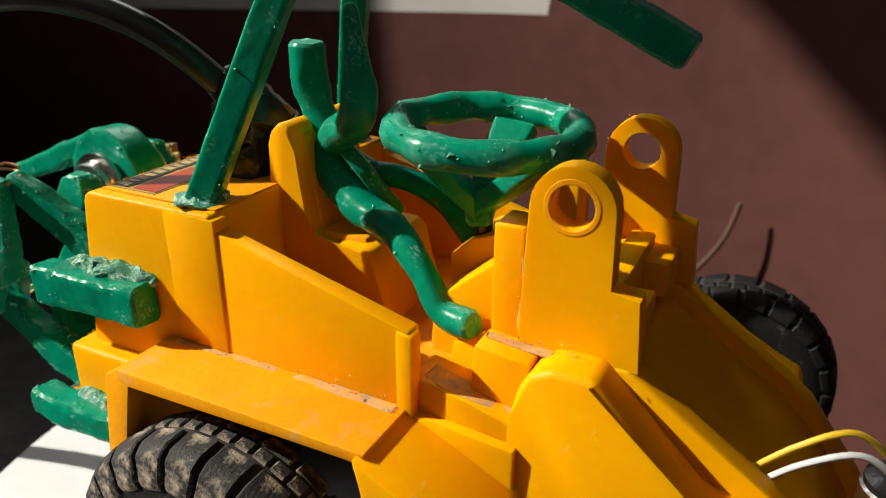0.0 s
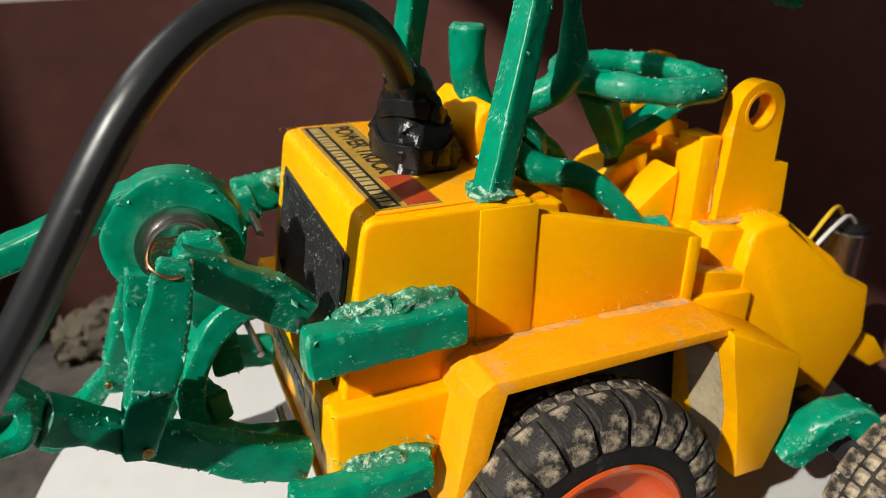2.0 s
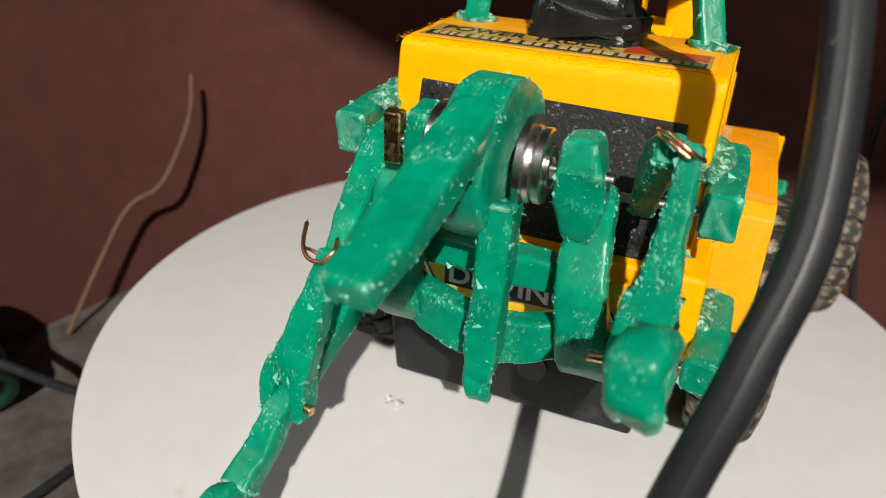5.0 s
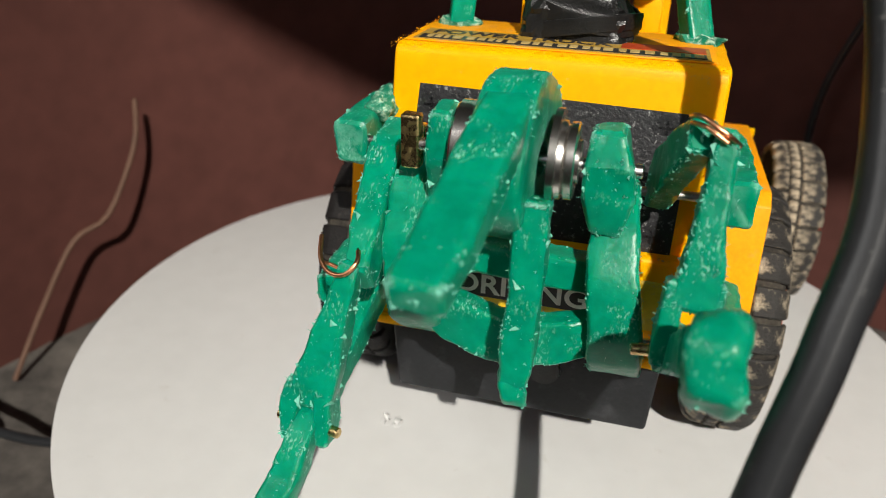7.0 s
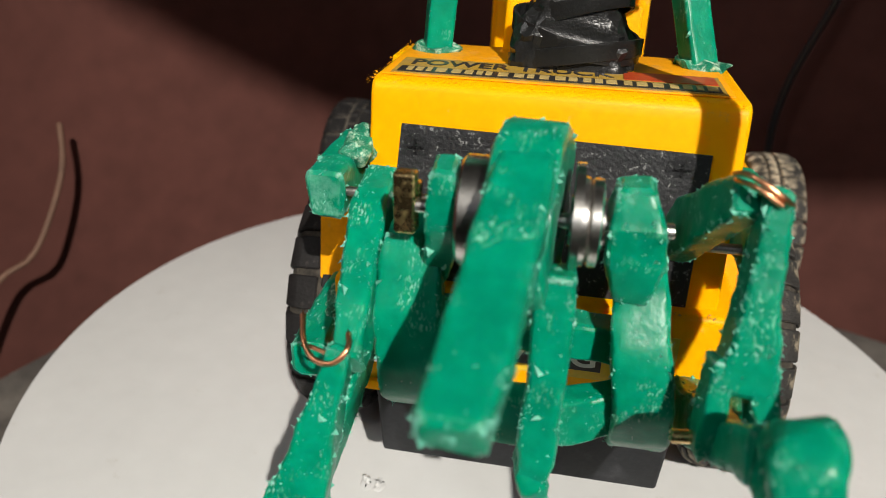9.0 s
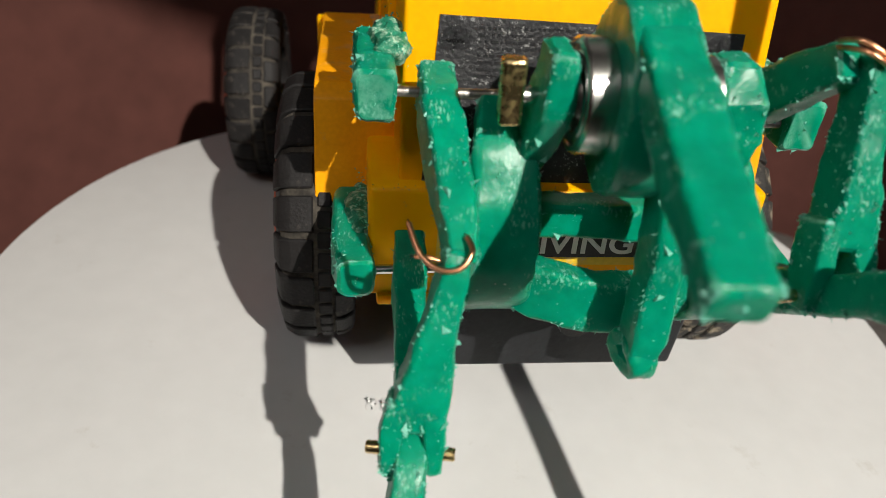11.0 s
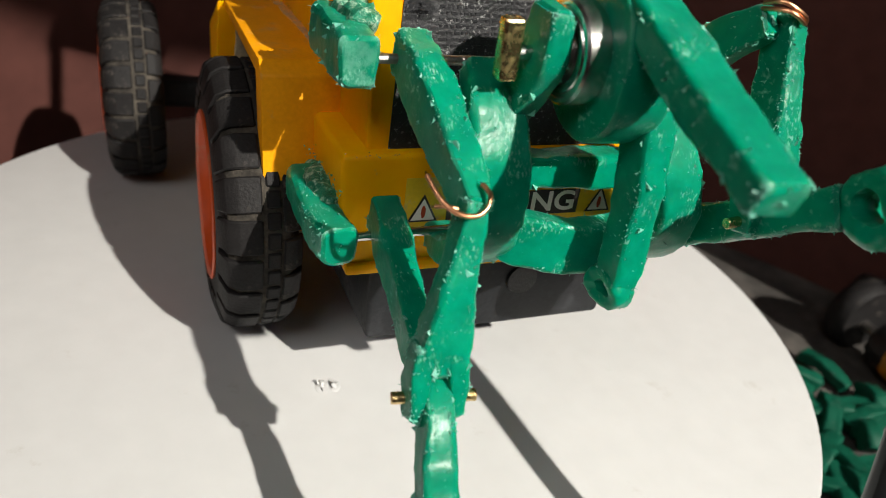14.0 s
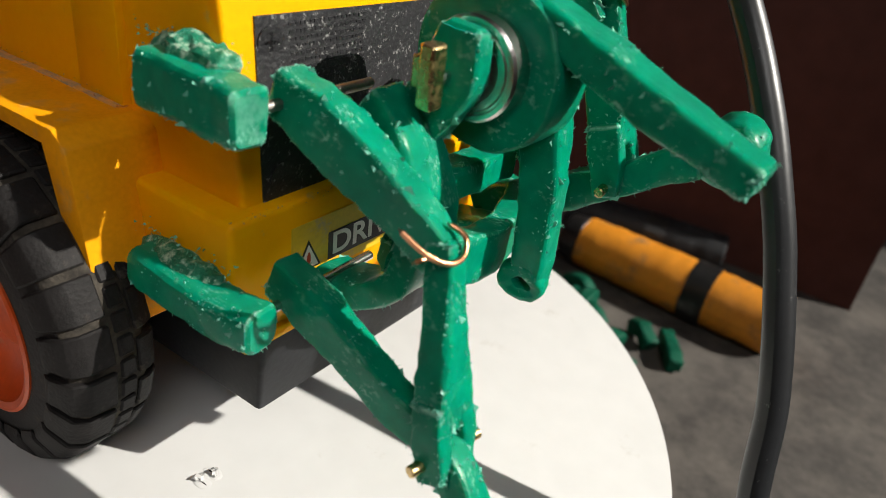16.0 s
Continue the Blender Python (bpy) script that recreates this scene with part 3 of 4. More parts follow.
for s in (1, -1):
    br = part("loader_bracket", ear(s), YELLOW, toy)
    part("hole_rim", lathe(B(), [(2.195 * s, 0.385), (2.215 * s, 0.40), (2.215 * s, 0.47), (2.195 * s, 0.485)], (0, 9.97 if s > 0 else 10.19, 10.82), "x", 28, False), DUSTY, br)
    part("bracket_block", box(B(), (min(1.15 * s, 2.0 * s), 8.55, 7.6), (max(1.15 * s, 2.0 * s), 9.12, 10.25), 0.06), YELLOW, br)
    part("bracket_foot", box(B(), (min(0.6 * s, 1.72 * s), 9.3, 8.2), (max(0.6 * s, 1.72 * s), 11.2, 8.95), 0.08), YELLOW, br)
for s in (1, -1):
    bm = B()
    slab(bm, [(7.5, 6.3), (7.5, 7.5), (8.6, 7.3), (9.5, 7.1), (9.5, 6.2)], 2.2 * s, 3.15 * s, 0.06)
    part("side_sill", bm, YELLOW, nose)
    bm = B()
    sweep(bm, [(2.75 * s, 7.7, 7.45), (2.8 * s, 8.5, 7.3), (2.6 * s, 9.4, 7.1)], 0.5, 0.06, (1, 0, 0), 0.9, 0.05, corner=6, step=0.07)
    part("seam_dirt", bm, GRIME, nose)
    bm = B()
    sweep(bm, [(2.3 * s, 8.6, 8.2), (2.3 * s, 9.5, 8.12), (2.36 * s, 10.6, 8.18)], 0.2, 0.06, (1, 0, 0), 0.9, 0.05, corner=6, step=0.06)
    part("seam_dirt", bm, GRIME, nose)
    bm = B()
    sweep(bm, [(1.95 * s, 9.12, 8.3), (1.9 * s, 9.12, 9.3), (1.9 * s, 9.12, 10.2)], 0.18, 0.06, (1, 0, 0), 0.9, 0.05, corner=6, step=0.06)
    part("seam_dirt", bm, GRIME, nose)
part("cross_wall", box(B(), (-1.6, 10.2, 8.2), (1.6, 10.7, 9.2), 0.06), YELLOW, nose)

# dashboard wedges under the steering wheel
bm = B()
slab(bm, [(6.9, 7.0), (6.9, 8.7), (7.4, 9.15), (8.4, 9.5), (8.4, 7.0)], -1.2, 0.35, 0.08)
dash = part("dashboard", bm, YELLOW, toy)
bm = B()
slab(bm, [(7.0, 7.0), (7.1, 8.2), (8.5, 9.35), (8.5, 7.0)], 0.45, 1.45, 0.08)
part("dash_wedge", bm, YELLOW, dash)

# seat
bm = B()
slab(bm, [(3.02, 9.6), (3.04, 10.75), (3.14, 11.05), (3.38, 11.28), (3.62, 11.16), (3.74, 10.7), (3.82, 10.0), (3.9, 9.4), (3.98, 9.05), (4.12, 8.85), (4.4, 8.78), (5.3, 8.82), (5.48, 8.76), (5.6, 8.55), (5.8, 7.6), (5.85, 7.0), (3.02, 7.0)], -1.2, 1.2, 0.1, 3)
seat = part("seat", bm, YELLOW, toy)
part("seat_pad", box(B(), (-0.85, 3.9, 8.5), (0.85, 5.2, 8.92), 0.08), DUSTY, seat)
part("back_pad", slab(B(), [(3.7, 8.9), (3.58, 10.95), (3.72, 11.0), (3.95, 9.6), (4.05, 8.9)], -0.8, 0.8, 0.07), YELLOW, seat)

# steering wheel on a cone of spokes
bm = B()
ring = [(0.3 + 1.9 * math.sin(a), 7.7 + 1.72 * math.cos(a), 11.42 - 0.08 * math.cos(a)) for a in (2 * math.pi * k / 48 for k in range(48))]
rings = []
for k, c in enumerate(ring):
    c = Vector(c)
    out = (c - Vector((0.3, 7.7, 11.42))).normalized()
    r = 0.31 + 0.02 * math.sin(5 * k)
    rings.append([bm.verts.new(c + out * r * math.cos(2 * math.pi * j / 12) + Vector((0, 0, 1)) * r * math.sin(2 * math.pi * j / 12)) for j in range(12)])
for k in range(48):
    a, b = rings[k], rings[(k + 1) % 48]
    for j in range(12):
        bm.faces.new((a[j], a[(j + 1) % 12], b[(j + 1) % 12], b[j]))
lumps(bm, 0.05, 0.5)
burrs(bm, [(c[0], c[1], c[2] + 0.2) for c in ring], 220, 0.16, 3)
wheel = part("steering_wheel", bm, GREEN, toy, label="green carved steering wheel")
for a in (20, 163, 268):
    bm = B()
    top = Vector((0.3 + 1.6 * math.sin(radians(a)), 7.7 + 1.45 * math.cos(radians(a)), 11.2))
    sweep(bm, [top, top.lerp(Vector((0.05, 7.45, 9.7)), 0.6), (0.05, 7.45, 9.7), (0.0, 7.5, 9.4)], [0.95, 0.8, 0.62, 0.5], 0.4, (math.cos(radians(a)), -math.sin(radians(a)), 0), 0.4, 0.04)
    part("spoke", bm, GREEN, wheel)
part("column", sweep(B(), [(0, 7.5, 9.8), (0, 7.5, 8.9)], 0.4, 0.4, round_by=1, rough=0.05), TAPE, wheel)

# bent rods on the seat
bm = B()
sweep(bm, [(1.1, 5.2, 13.65), (1.12, 5.25, 12.95), (1.12, 5.35, 12.1), (0.95, 5.1, 11.45), (0.5, 4.4, 11.0), (0.1, 3.9, 10.6)], [0.26, 0.42, 0.66, 0.74, 0.76, 0.72], [0.26, 0.42, 0.68, 0.74, 0.76, 0.72], round_by=0.95, rough=0.05)
sweep(bm, [(0.1, 3.85, 10.75), (0.25, 4.2, 10.0), (0.6, 5.0, 9.5), (1.0, 6.05, 9.25), (1.35, 6.85, 8.6), (1.5, 7.3, 8.05), (1.62, 7.75, 7.95), (1.75, 8.1, 8.0)], [0.85, 1.1, 0.85, 0.62, 0.55, 0.55, 0.62, 0.58], [0.7, 0.8, 0.7, 0.6, 0.52, 0.52, 0.6, 0.58], round_by=0.9, rough=0.06)
sweep(bm, [(-0.1, 3.9, 10.5), (-0.35, 4.6, 10.0), (-0.6, 5.5, 9.85), (-0.85, 6.3, 9.3), (-0.95, 6.9, 8.5)], 0.52, 0.52, round_by=0.9, rough=0.05)
sweep(bm, [(0.0, 3.35, 12.75), (0.0, 3.35, 12.2), (0.0, 3.5, 11.4), (0.05, 3.8, 10.8)], [0.75, 0.8, 0.7, 0.7], [0.75, 0.8, 0.7, 0.7], round_by=0.9, rough=0.08)
sweep(bm, [(0.3, 4.3, 10.75), (0.15, 4.75, 10.2), (-0.15, 5.05, 9.6), (-0.45, 5.25, 9.15)], [0.6, 1.15, 1.0, 0.5], 0.34, (0.8, 0.5, 0.2), 0.3, 0.06)
burrs(bm, [(0.1, 3.85, 10.75), (0.6, 5.0, 9.5), (1.35, 6.85, 8.6), (1.75, 8.1, 8.0)], 160, 0.3, 5)
part("bent_rod_frame", bm, GREEN, toy, label="bent green wax rods over the seat")

def crumbs(points, amount, spread, size, mat, parent, seed):
    """Specks of dried glue and swarf scattered along a line."""
    rnd = random.Random(seed)
    line, _ = glide(points, 0.1)
    bm = B()
    for _ in range(amount):
        c = rnd.choice(line) + Vector([rnd.gauss(0, spread) for _ in range(3)])
        h = size * rnd.uniform(0.4, 1.5)
        p = [bm.verts.new(c + Vector([rnd.uniform(-h, h) for _ in range(3)])) for _ in range(4)]
        for f in ((0, 1, 2), (0, 1, 3), (1, 2, 3), (0, 2, 3)):
            bm.faces.new([p[i] for i in f])
    return tagged(part("glue_crumbs", bm, mat, parent, 20), kind="stuff")


crumbs([(-3.2, -0.02, 9.88), (3.2, -0.02, 9.88)], 200, 0.025, 0.016, DUSTY, body, 101)
crumbs([(3.24, -0.2, 9.9), (3.24, 3.2, 9.9)], 120, 0.025, 0.016, DUSTY, body, 102)
crumbs([(-3.24, -0.2, 9.9), (-3.24, 3.2, 9.9)], 120, 0.025, 0.016, DUSTY, body, 103)
crumbs([(-3.76, -0.95, 6.26), (3.76, -0.95, 6.26)], 120, 0.03, 0.022, GRIME, bumper, 104)
crumbs([(3.4, 2.0, 7.0), (3.4, 7.3, 7.0)], 200, 0.1, 0.022, GRIME, toy, 105)
crumbs([(-3.4, 2.0, 7.24), (-3.4, 7.3, 7.22)], 200, 0.1, 0.022, GRIME, toy, 106)
for k, s in enumerate((1, -1)):
    zu, zl = (7.75, 4.72) if s > 0 else (8.12, 5.05)
    crumbs([(3.3 * s, -0.7, zu + 0.5), (3.3 * s, 1.6, zu + 0.55)], 160, 0.09, 0.03, PALE, toy, 110 + k)
    crumbs([(3.85 * s, -0.9, zl + 0.45), (3.85 * s, 1.1, zl + 0.5)], 120, 0.09, 0.03, PALE, toy, 112 + k)
    crumbs([(1.9 * s, 9.1, 8.3), (1.9 * s, 9.1, 10.3), (1.97 * s, 9.97, 11.5)], 120, 0.05, 0.022, GRIME, toy, 114 + k)
    crumbs([(2.3 * s, 8.6, 8.22), (2.4 * s, 10.6, 8.22), (2.5 * s, 12.6, 6.35)], 140, 0.06, 0.022, GRIME, toy, 116 + k)

# roof posts and the roof bar
for base, top in (((2.8, 2.63, 9.9), (0.95, 5.05, 16.6)), ((-2.54, 2.62, 9.9), (-2.15, 3.5, 16.6))):
    bm = B()
    b, t = Vector(base), Vector(top)
    sweep(bm, [b, b.lerp(t, 0.5), t], 0.55, 0.6, (1, 0.35, 0), 0.25, 0.02)
    burrs(bm, [b, t], 50, 0.28, int(abs(base[0]) * 10))
    post = part("roof_post", bm, GREEN, toy)
    bm = B()
    blob(bm, (base[0], base[1], 9.98), (0.55, 0.5, 0.13), 0.16)
    part("glue", bm, SMEAR, post)
bm = B()
sweep(bm, [(1.2, 11.35, 13.2), (1.25, 8.0, 14.8), (1.2, 5.0, 16.3)], 0.7, 0.55, round_by=0.4, rough=0.03)
burrs(bm, [(1.2, 11.35, 13.2), (1.2, 10.4, 13.7)], 60, 0.3, 8)
part("roof_bar", bm, GREEN, toy)
# unseen slats and rails, added so a roof shadow falls on the wall
for y in (4.2, 5.6, 7.0, 8.4):
    part("roof_slat", sweep(B(), [(-2.6, y, 16.7), (2.2, y, 16.7)], 0.9, 0.4, (0, 1, 0), 0.3, 0.02), GREEN, toy)
for x in (-2.4, 2.0):
    part("roof_rail", sweep(B(), [(x, 3.8, 16.35), (x, 8.8, 16.35)], 0.6, 0.4, (1, 0, 0), 0.3, 0.02), GREEN, toy)

# tape-wrapped plug on the hood and its cable
bm = B()
sweep(bm, [(0.25, 2.0, 9.9), (0.25, 2.0, 10.5), (0.35, 1.95, 11.1), (0.55, 1.8, 11.6), (0.8, 1.5, 12.0)], [2.3, 2.25, 1.6, 0.95, 0.6], [1.5, 1.45, 1.1, 0.85, 0.6], round_by=0.5, rough=0.13, step=0.1, corner=7)
lumps(bm, 0.035, 0.2)
for z, tilt, wide in ((10.15, 0.25, 2.5), (10.55, -0.3, 2.42), (10.95, 0.35, 2.0)):
    sweep(bm, [(0.3 + wide * 0.5 * math.cos(a), 1.98 + wide * 0.32 * math.sin(a), z + tilt * math.cos(a + 0.6)) for a in (k * math.pi / 9 for k in range(19))], 0.34, 0.07, (0, 0, 1), 0.3, 0.015, step=0.1)
boot = part("tape_boot", bm, TAPE, toy, smooth=24, label="crumpled black tape boot")
CABLE_LINE = [(0.65, 1.7, 11.65), (1.6, 0.8, 12.87), (2.41, -0.5, 13.55), (3.3, -1.99, 13.6), (4.37, -3.54, 12.59), (4.71, -5.35, 9.8), (4.35, -6.4, 8.1), (3.98, -7.05, 6.85), (3.6, -7.65, 5.5), (2.87, -8.44, 3.22), (2.18, -9.07, 0.36), (2.2, -11.0, -3.4), (5.0, -15.0, -6.2)]
part("cable", sweep(B(), CABLE_LINE, 0.6, 0.6, round_by=1, step=0.25, corner=4), CABLE, toy, label="glossy black power cable")

# stickers
def flat(name, x0, x1, y0, y1, z, mat, parent):
    return part(name, box(B(), (x0, y0, z), (x1, y1, z + 0.012)), mat, parent)


hood_sticker = flat("hood_sticker", -2.95, 2.98, 0.24, 1.55, 9.962, STICKER_OLD, toy)
flat("strip", -2.85, 2.9, 0.32, 0.74, 9.975, STICKER_BLACK, hood_sticker)
flat("red_block", 1.25, 2.9, 0.87, 1.5, 9.975, STICKER_RED, hood_sticker)
text_mesh("lettering", "POWER TRUCK", 0.62, STICKER_BLACK, hood_sticker, pose(-0.85, 1.16, 9.98), 3.8)
rnd = random.Random(4)
x = -2.7
while x < 2.7:
    w = rnd.uniform(0.09, 0.2)
    flat("lettering_bar", x, x + w, 0.4, 0.66, 9.988, STICKER_FADED, hood_sticker)
    x += w + rnd.uniform(0.05, 0.12)
y = -0.985
rear_sticker = part("rear_sticker", box(B(), (-2.5, y - 0.012, 4.68), (2.75, y, 5.8)), STICKER_YELLOW, toy)
part("name_strip", box(B(), (-1.6, y - 0.024, 4.86), (1.42, y - 0.012, 5.42)), STICKER_BLACK, rear_sticker)
text_mesh("lettering", "DRIVING", 0.62, STICKER_WHITE, rear_sticker, pose(-0.09, y - 0.03, 5.14, 90), 2.8)
for tx in (1.95, -2.1):
    bm = B()
    vs = [bm.verts.new((tx + dx * 0.32, y - o, 4.86 + dz * 0.32)) for o in (0.012, 0.02) for dx, dz in ((-1, 0), (1, 0), (0, 1.85))]
    bm.faces.new(vs[:3]), bm.faces.new(vs[3:])
    for a, b in ((0, 1), (1, 2), (2, 0)):
        bm.faces.new((vs[a], vs[b], vs[b + 3], vs[a + 3]))
    tri = part("warning_triangle", bm, STICKER_BLACK, rear_sticker)
    bm = B()
    vs = [bm.verts.new((tx + dx * 0.25, y - o, 4.9 + dz * 0.25)) for o in (0.022, 0.028) for dx, dz in ((-1, 0), (1, 0), (0, 1.85))]
    bm.faces.new(vs[:3]), bm.faces.new(vs[3:])
    part("triangle_field", bm, STICKER_WHITE, tri)
    part("mark", blob(B(), (tx, y - 0.033, 5.08), (0.05, 0.006, 0.14), 0, 2), STICKER_RED, tri)


# ---- wheels ----
def wheel_at(c, radius, width, out, lugs, mud):
    """out: which way the hub faces (+1 right, -1 left)."""
    hub = part("wheel", lathe(B(), [(-out * width * 0.3, radius * 0.3), (out * width * 0.15, radius * 0.32), (out * width * 0.22, radius * 0.2), (out * width * 0.22, 0.05)], c, "x", 28), RIM, toy)
    prof = [(0.30, 0.60), (0.5, 0.60), (0.52, 0.66), (0.46, 0.80), (0.42, 0.90), (0.30, 0.955), (0, 0.97), (-0.30, 0.955), (-0.42, 0.90), (-0.5, 0.72), (-0.46, 0.56), (0.30, 0.60)]
    part("tyre", lathe(B(), [(out * a * width, r * radius) for a, r in prof], c, "x", 72), RUBBER, hub)
    part("tread_floor", lathe(B(), [(out * a * width, r * radius) for a, r in ((0.42, 0.9), (0.41, 0.915), (0.30, 0.963), (0, 0.977), (-0.30, 0.963), (-0.41, 0.915), (-0.42, 0.9))], c, "x", 72, False), GROOVE, hub)
    part("rim", lathe(B(), [(out * width * a, radius * r) for a, r in ((0.36, 0.60), (0.53, 0.62), (0.55, 0.60), (0.52, 0.56), (0.40, 0.53), (0.18, 0.40), (0.12, 0.05), (0.0, 0.05), (0.0, 0.60), (0.36, 0.60))], c, "x", 56), RIM, hub)
    rows = (([(0.02, 0.93), (0.02, 1.0), (0.30, 0.995), (0.44, 0.95), (0.53, 0.80), (0.50, 0.74), (0.42, 0.86)], lugs, 0.0),
            ([(-0.03, 0.93), (-0.03, 0.99), (-0.2, 0.99), (-0.2, 0.93)], 2 * lugs, 0.25),
            ([(-0.23, 0.92), (-0.23, 0.99), (-0.36, 0.98), (-0.47, 0.94), (-0.50, 0.86), (-0.42, 0.86)], lugs, 0.5))
    for sec, count, turn in rows:
        da = math.pi / count * 0.83
        bm = B()
        p = [bm.verts.new((out * w * width, radius * r * math.sin(-da), radius * r * math.cos(da))) for w, r in sec]
        q = [bm.verts.new((out * w * width, radius * r * math.sin(da), radius * r * math.cos(da))) for w, r in sec]
        bm.faces.new(p), bm.faces.new(q)
        for i in range(len(sec)):
            bm.faces.new((p[i], p[(i + 1) % len(sec)], q[(i + 1) % len(sec)], q[i]))
        bmesh.ops.bevel(bm, geom=bm.edges[:], offset=0.035, segments=1, affect="EDGES", clamp_overlap=True)
        first = part("tread_block", bm, mud, hub, 30)
        for k in range(count):
            ob = first if k == 0 else new("tread_block", first.data)
            ob.parent = hub
            ob.matrix_local = Matrix.Translation(Vector(c) * CM) @ Matrix.Rotation(2 * math.pi * (k + turn) / count, 4, "X")
    part("axle", lathe(B(), [(-out * 2.2, 0.3), (0, 0.3)], c, "x", 16), DARKSTEEL, hub)
    return hub


wheel_at((4.85, 4.1, 2.95), 3.3, 1.75, 1, 24, MUD)
wheel_at((-4.85, 3.95, 3.3), 3.3, 1.75, -1, 22, RUBBER)
wheel_at((7.2, 12.2, 2.5), 2.8, 1.7, 1, 22, MUD)
wheel_at((-7.2, 12.3, 3.25), 2.8, 1.7, -1, 22, RUBBER)
part("front_axle", sweep(B(), [(-6.4, 12.3, 3.2), (6.4, 12.2, 2.6)], 0.9, 0.9, (0, 1, 0), 0.4), SKID, toy)

# small motor and its wires on the nose, and the green lumps beside it
motor = part("motor", lathe(B(), [(4.7, 0.5), (4.7, 0.6), (6.55, 0.6), (6.62, 0.52), (6.62, 0.3), (6.8, 0.28)], (1.2, 15.5, 0), "z", 28), STEEL, toy, label="small silver electric motor")
part("motor_cap", lathe(B(), [(6.6, 0.56), (6.72, 0.56), (6.78, 0.45), (6.9, 0.2)], (1.2, 15.5, 0), "z", 28), TAPE, motor)
part("lead", sweep(B(), [(1.0, 15.4, 6.85), (1.2, 14.7, 7.4), (1.4, 13.9, 7.0), (1.5, 13.2, 6.3)], 0.12, 0.12, round_by=1), STICKER_YELLOW, motor, label="yellow wire")
part("lead", sweep(B(), [(1.4, 15.4, 6.85), (1.5, 14.8, 7.2), (1.6, 14.0, 6.8), (1.6, 13.4, 6.2)], 0.12, 0.12, round_by=1), WHITE, motor, label="white wire")
bm = B()
sweep(bm, [(4.8, 10.0, 2.8), (5.05, 10.6, 3.55), (5.3, 11.3, 3.9), (5.5, 12.1, 3.4)], [0.7, 0.9, 0.85, 0.7], [0.8, 0.95, 0.95, 0.8], round_by=0.45, rough=0.16)
burrs(bm, [(4.8, 10.0, 2.8), (5.3, 11.3, 3.9)], 80, 0.5, 11)
part("front_mount", bm, GREEN, toy)


# ---- the green hitch ----
def bar(name, points, wide, thick, parent, side=(1, 0, 0), round_by=0.35, rough=0.06, shavings=120, seed=1, mat=GREEN, **more):
    bm = B()
    sweep(bm, points, wide, thick, side, round_by, rough, 0.1, **more)
    if shavings:
        w = wide if isinstance(wide, (int, float)) else sum(wide) / len(wide)
        burrs(bm, points, shavings, w * 0.5, seed)
    return part(name, bm, mat, parent, 24)


def pin(name, a, b, r, mat, parent):
    return part(name, sweep(B(), [a, b], 2 * r, 2 * r, (0, 0, 1) if abs(a[2] - b[2]) < 0.5 else (1, 0, 0), 1, 0, corner=4, blunt=0.03), mat, parent)


for s in (1, -1):
    zu, zl = (7.75, 4.72) if s > 0 else (8.12, 4.95)
    peg = bar("upper_peg", [(3.72 * s, 0.8 if s < 0 else 1.7, zu + 0.08), (3.72 * s, -1.42, zu)], 0.68, 0.9, toy, round_by=0.4, seed=20 + s)
    bm = B()
    blob(bm, (3.42 * s, 0.5 if s > 0 else 0.1, zu + 0.46), (0.36, 1.3 if s > 0 else 0.9, 0.3), 0.14, 4)
    burrs(bm, [(3.5 * s, -0.6, zu + 0.6), (3.5 * s, 1.7, zu + 0.6)], 60, 0.25, 30 + s)
    part("glue", bm, SMEAR, peg)
    peg = bar("lower_peg", [(4.1 * s, 0.85, zl + 0.1), (4.1 * s, -0.9, zl), (4.0 * s, -1.95, zl)], 0.7, 0.72, toy, round_by=0.5, seed=24 + s)
    bm = B()
    blob(bm, (3.88 * s, 0.1, zl + 0.32), (0.34, 1.0, 0.22), 0.12, 4)
    part("glue", bm, SMEAR, peg)
    pin("upper_rod", (3.5 * s, -1.2, zu + 0.02), (1.0 * s, -1.25, zu + 0.02), 0.09, DARKSTEEL, toy)
    pin("lower_rod", (3.9 * s, -1.6, zl), (1.0 * s, -1.5, zl), 0.09, STEEL, toy)

# rocker: a thick drum on two bearings, with its lever
drum_c = (-0.1, -3.1, 8.8)
bm = B()
lathe(bm, [(-0.46, 0.3), (-0.46, 1.15), (-0.46, 1.25), (-0.43, 1.35), (-0.35, 1.39), (-0.28, 1.39), (0.28, 1.4), (0.38, 1.4), (0.45, 1.36), (0.48, 1.27), (0.48, 1.18), (0.48, 0.3), (-0.46, 0.3)], (0, 0, 0), "x", 72)
lean = Matrix.Translation(drum_c) @ Matrix.Rotation(radians(-5), 4, "Z")
for v in bm.verts:
    v.co = lean @ v.co
lumps(bm, 0.04, 0.6)
burrs(bm, [(-0.5, -3.1 + 1.3 * math.cos(a), 8.8 + 1.3 * math.sin(a)) for a in (k * 0.5 for k in range(13))], 60, 0.12, 40)
burrs(bm, [(0.4, -3.1 + 1.3 * math.cos(a), 8.8 + 1.3 * math.sin(a)) for a in (k * 0.5 for k in range(13))], 60, 0.12, 41)
rocker = part("rocker_drum", bm, GREEN, toy)
bm = B()
sweep(bm, [(-0.1, -2.75, 9.86), (-0.13, -3.6, 9.74), (-0.2, -4.7, 9.34), (-0.32, -6.2, 8.76), (-0.43, -7.5, 8.32)], [0.8, 0.86, 0.86, 0.84, 0.72], [0.5, 0.6, 0.6, 0.6, 0.5], round_by=0.42, rough=0.05)
burrs(bm, [(-0.7, -4.0, 9.3), (-0.8, -7.6, 8.0)], 90, 0.1, 42)
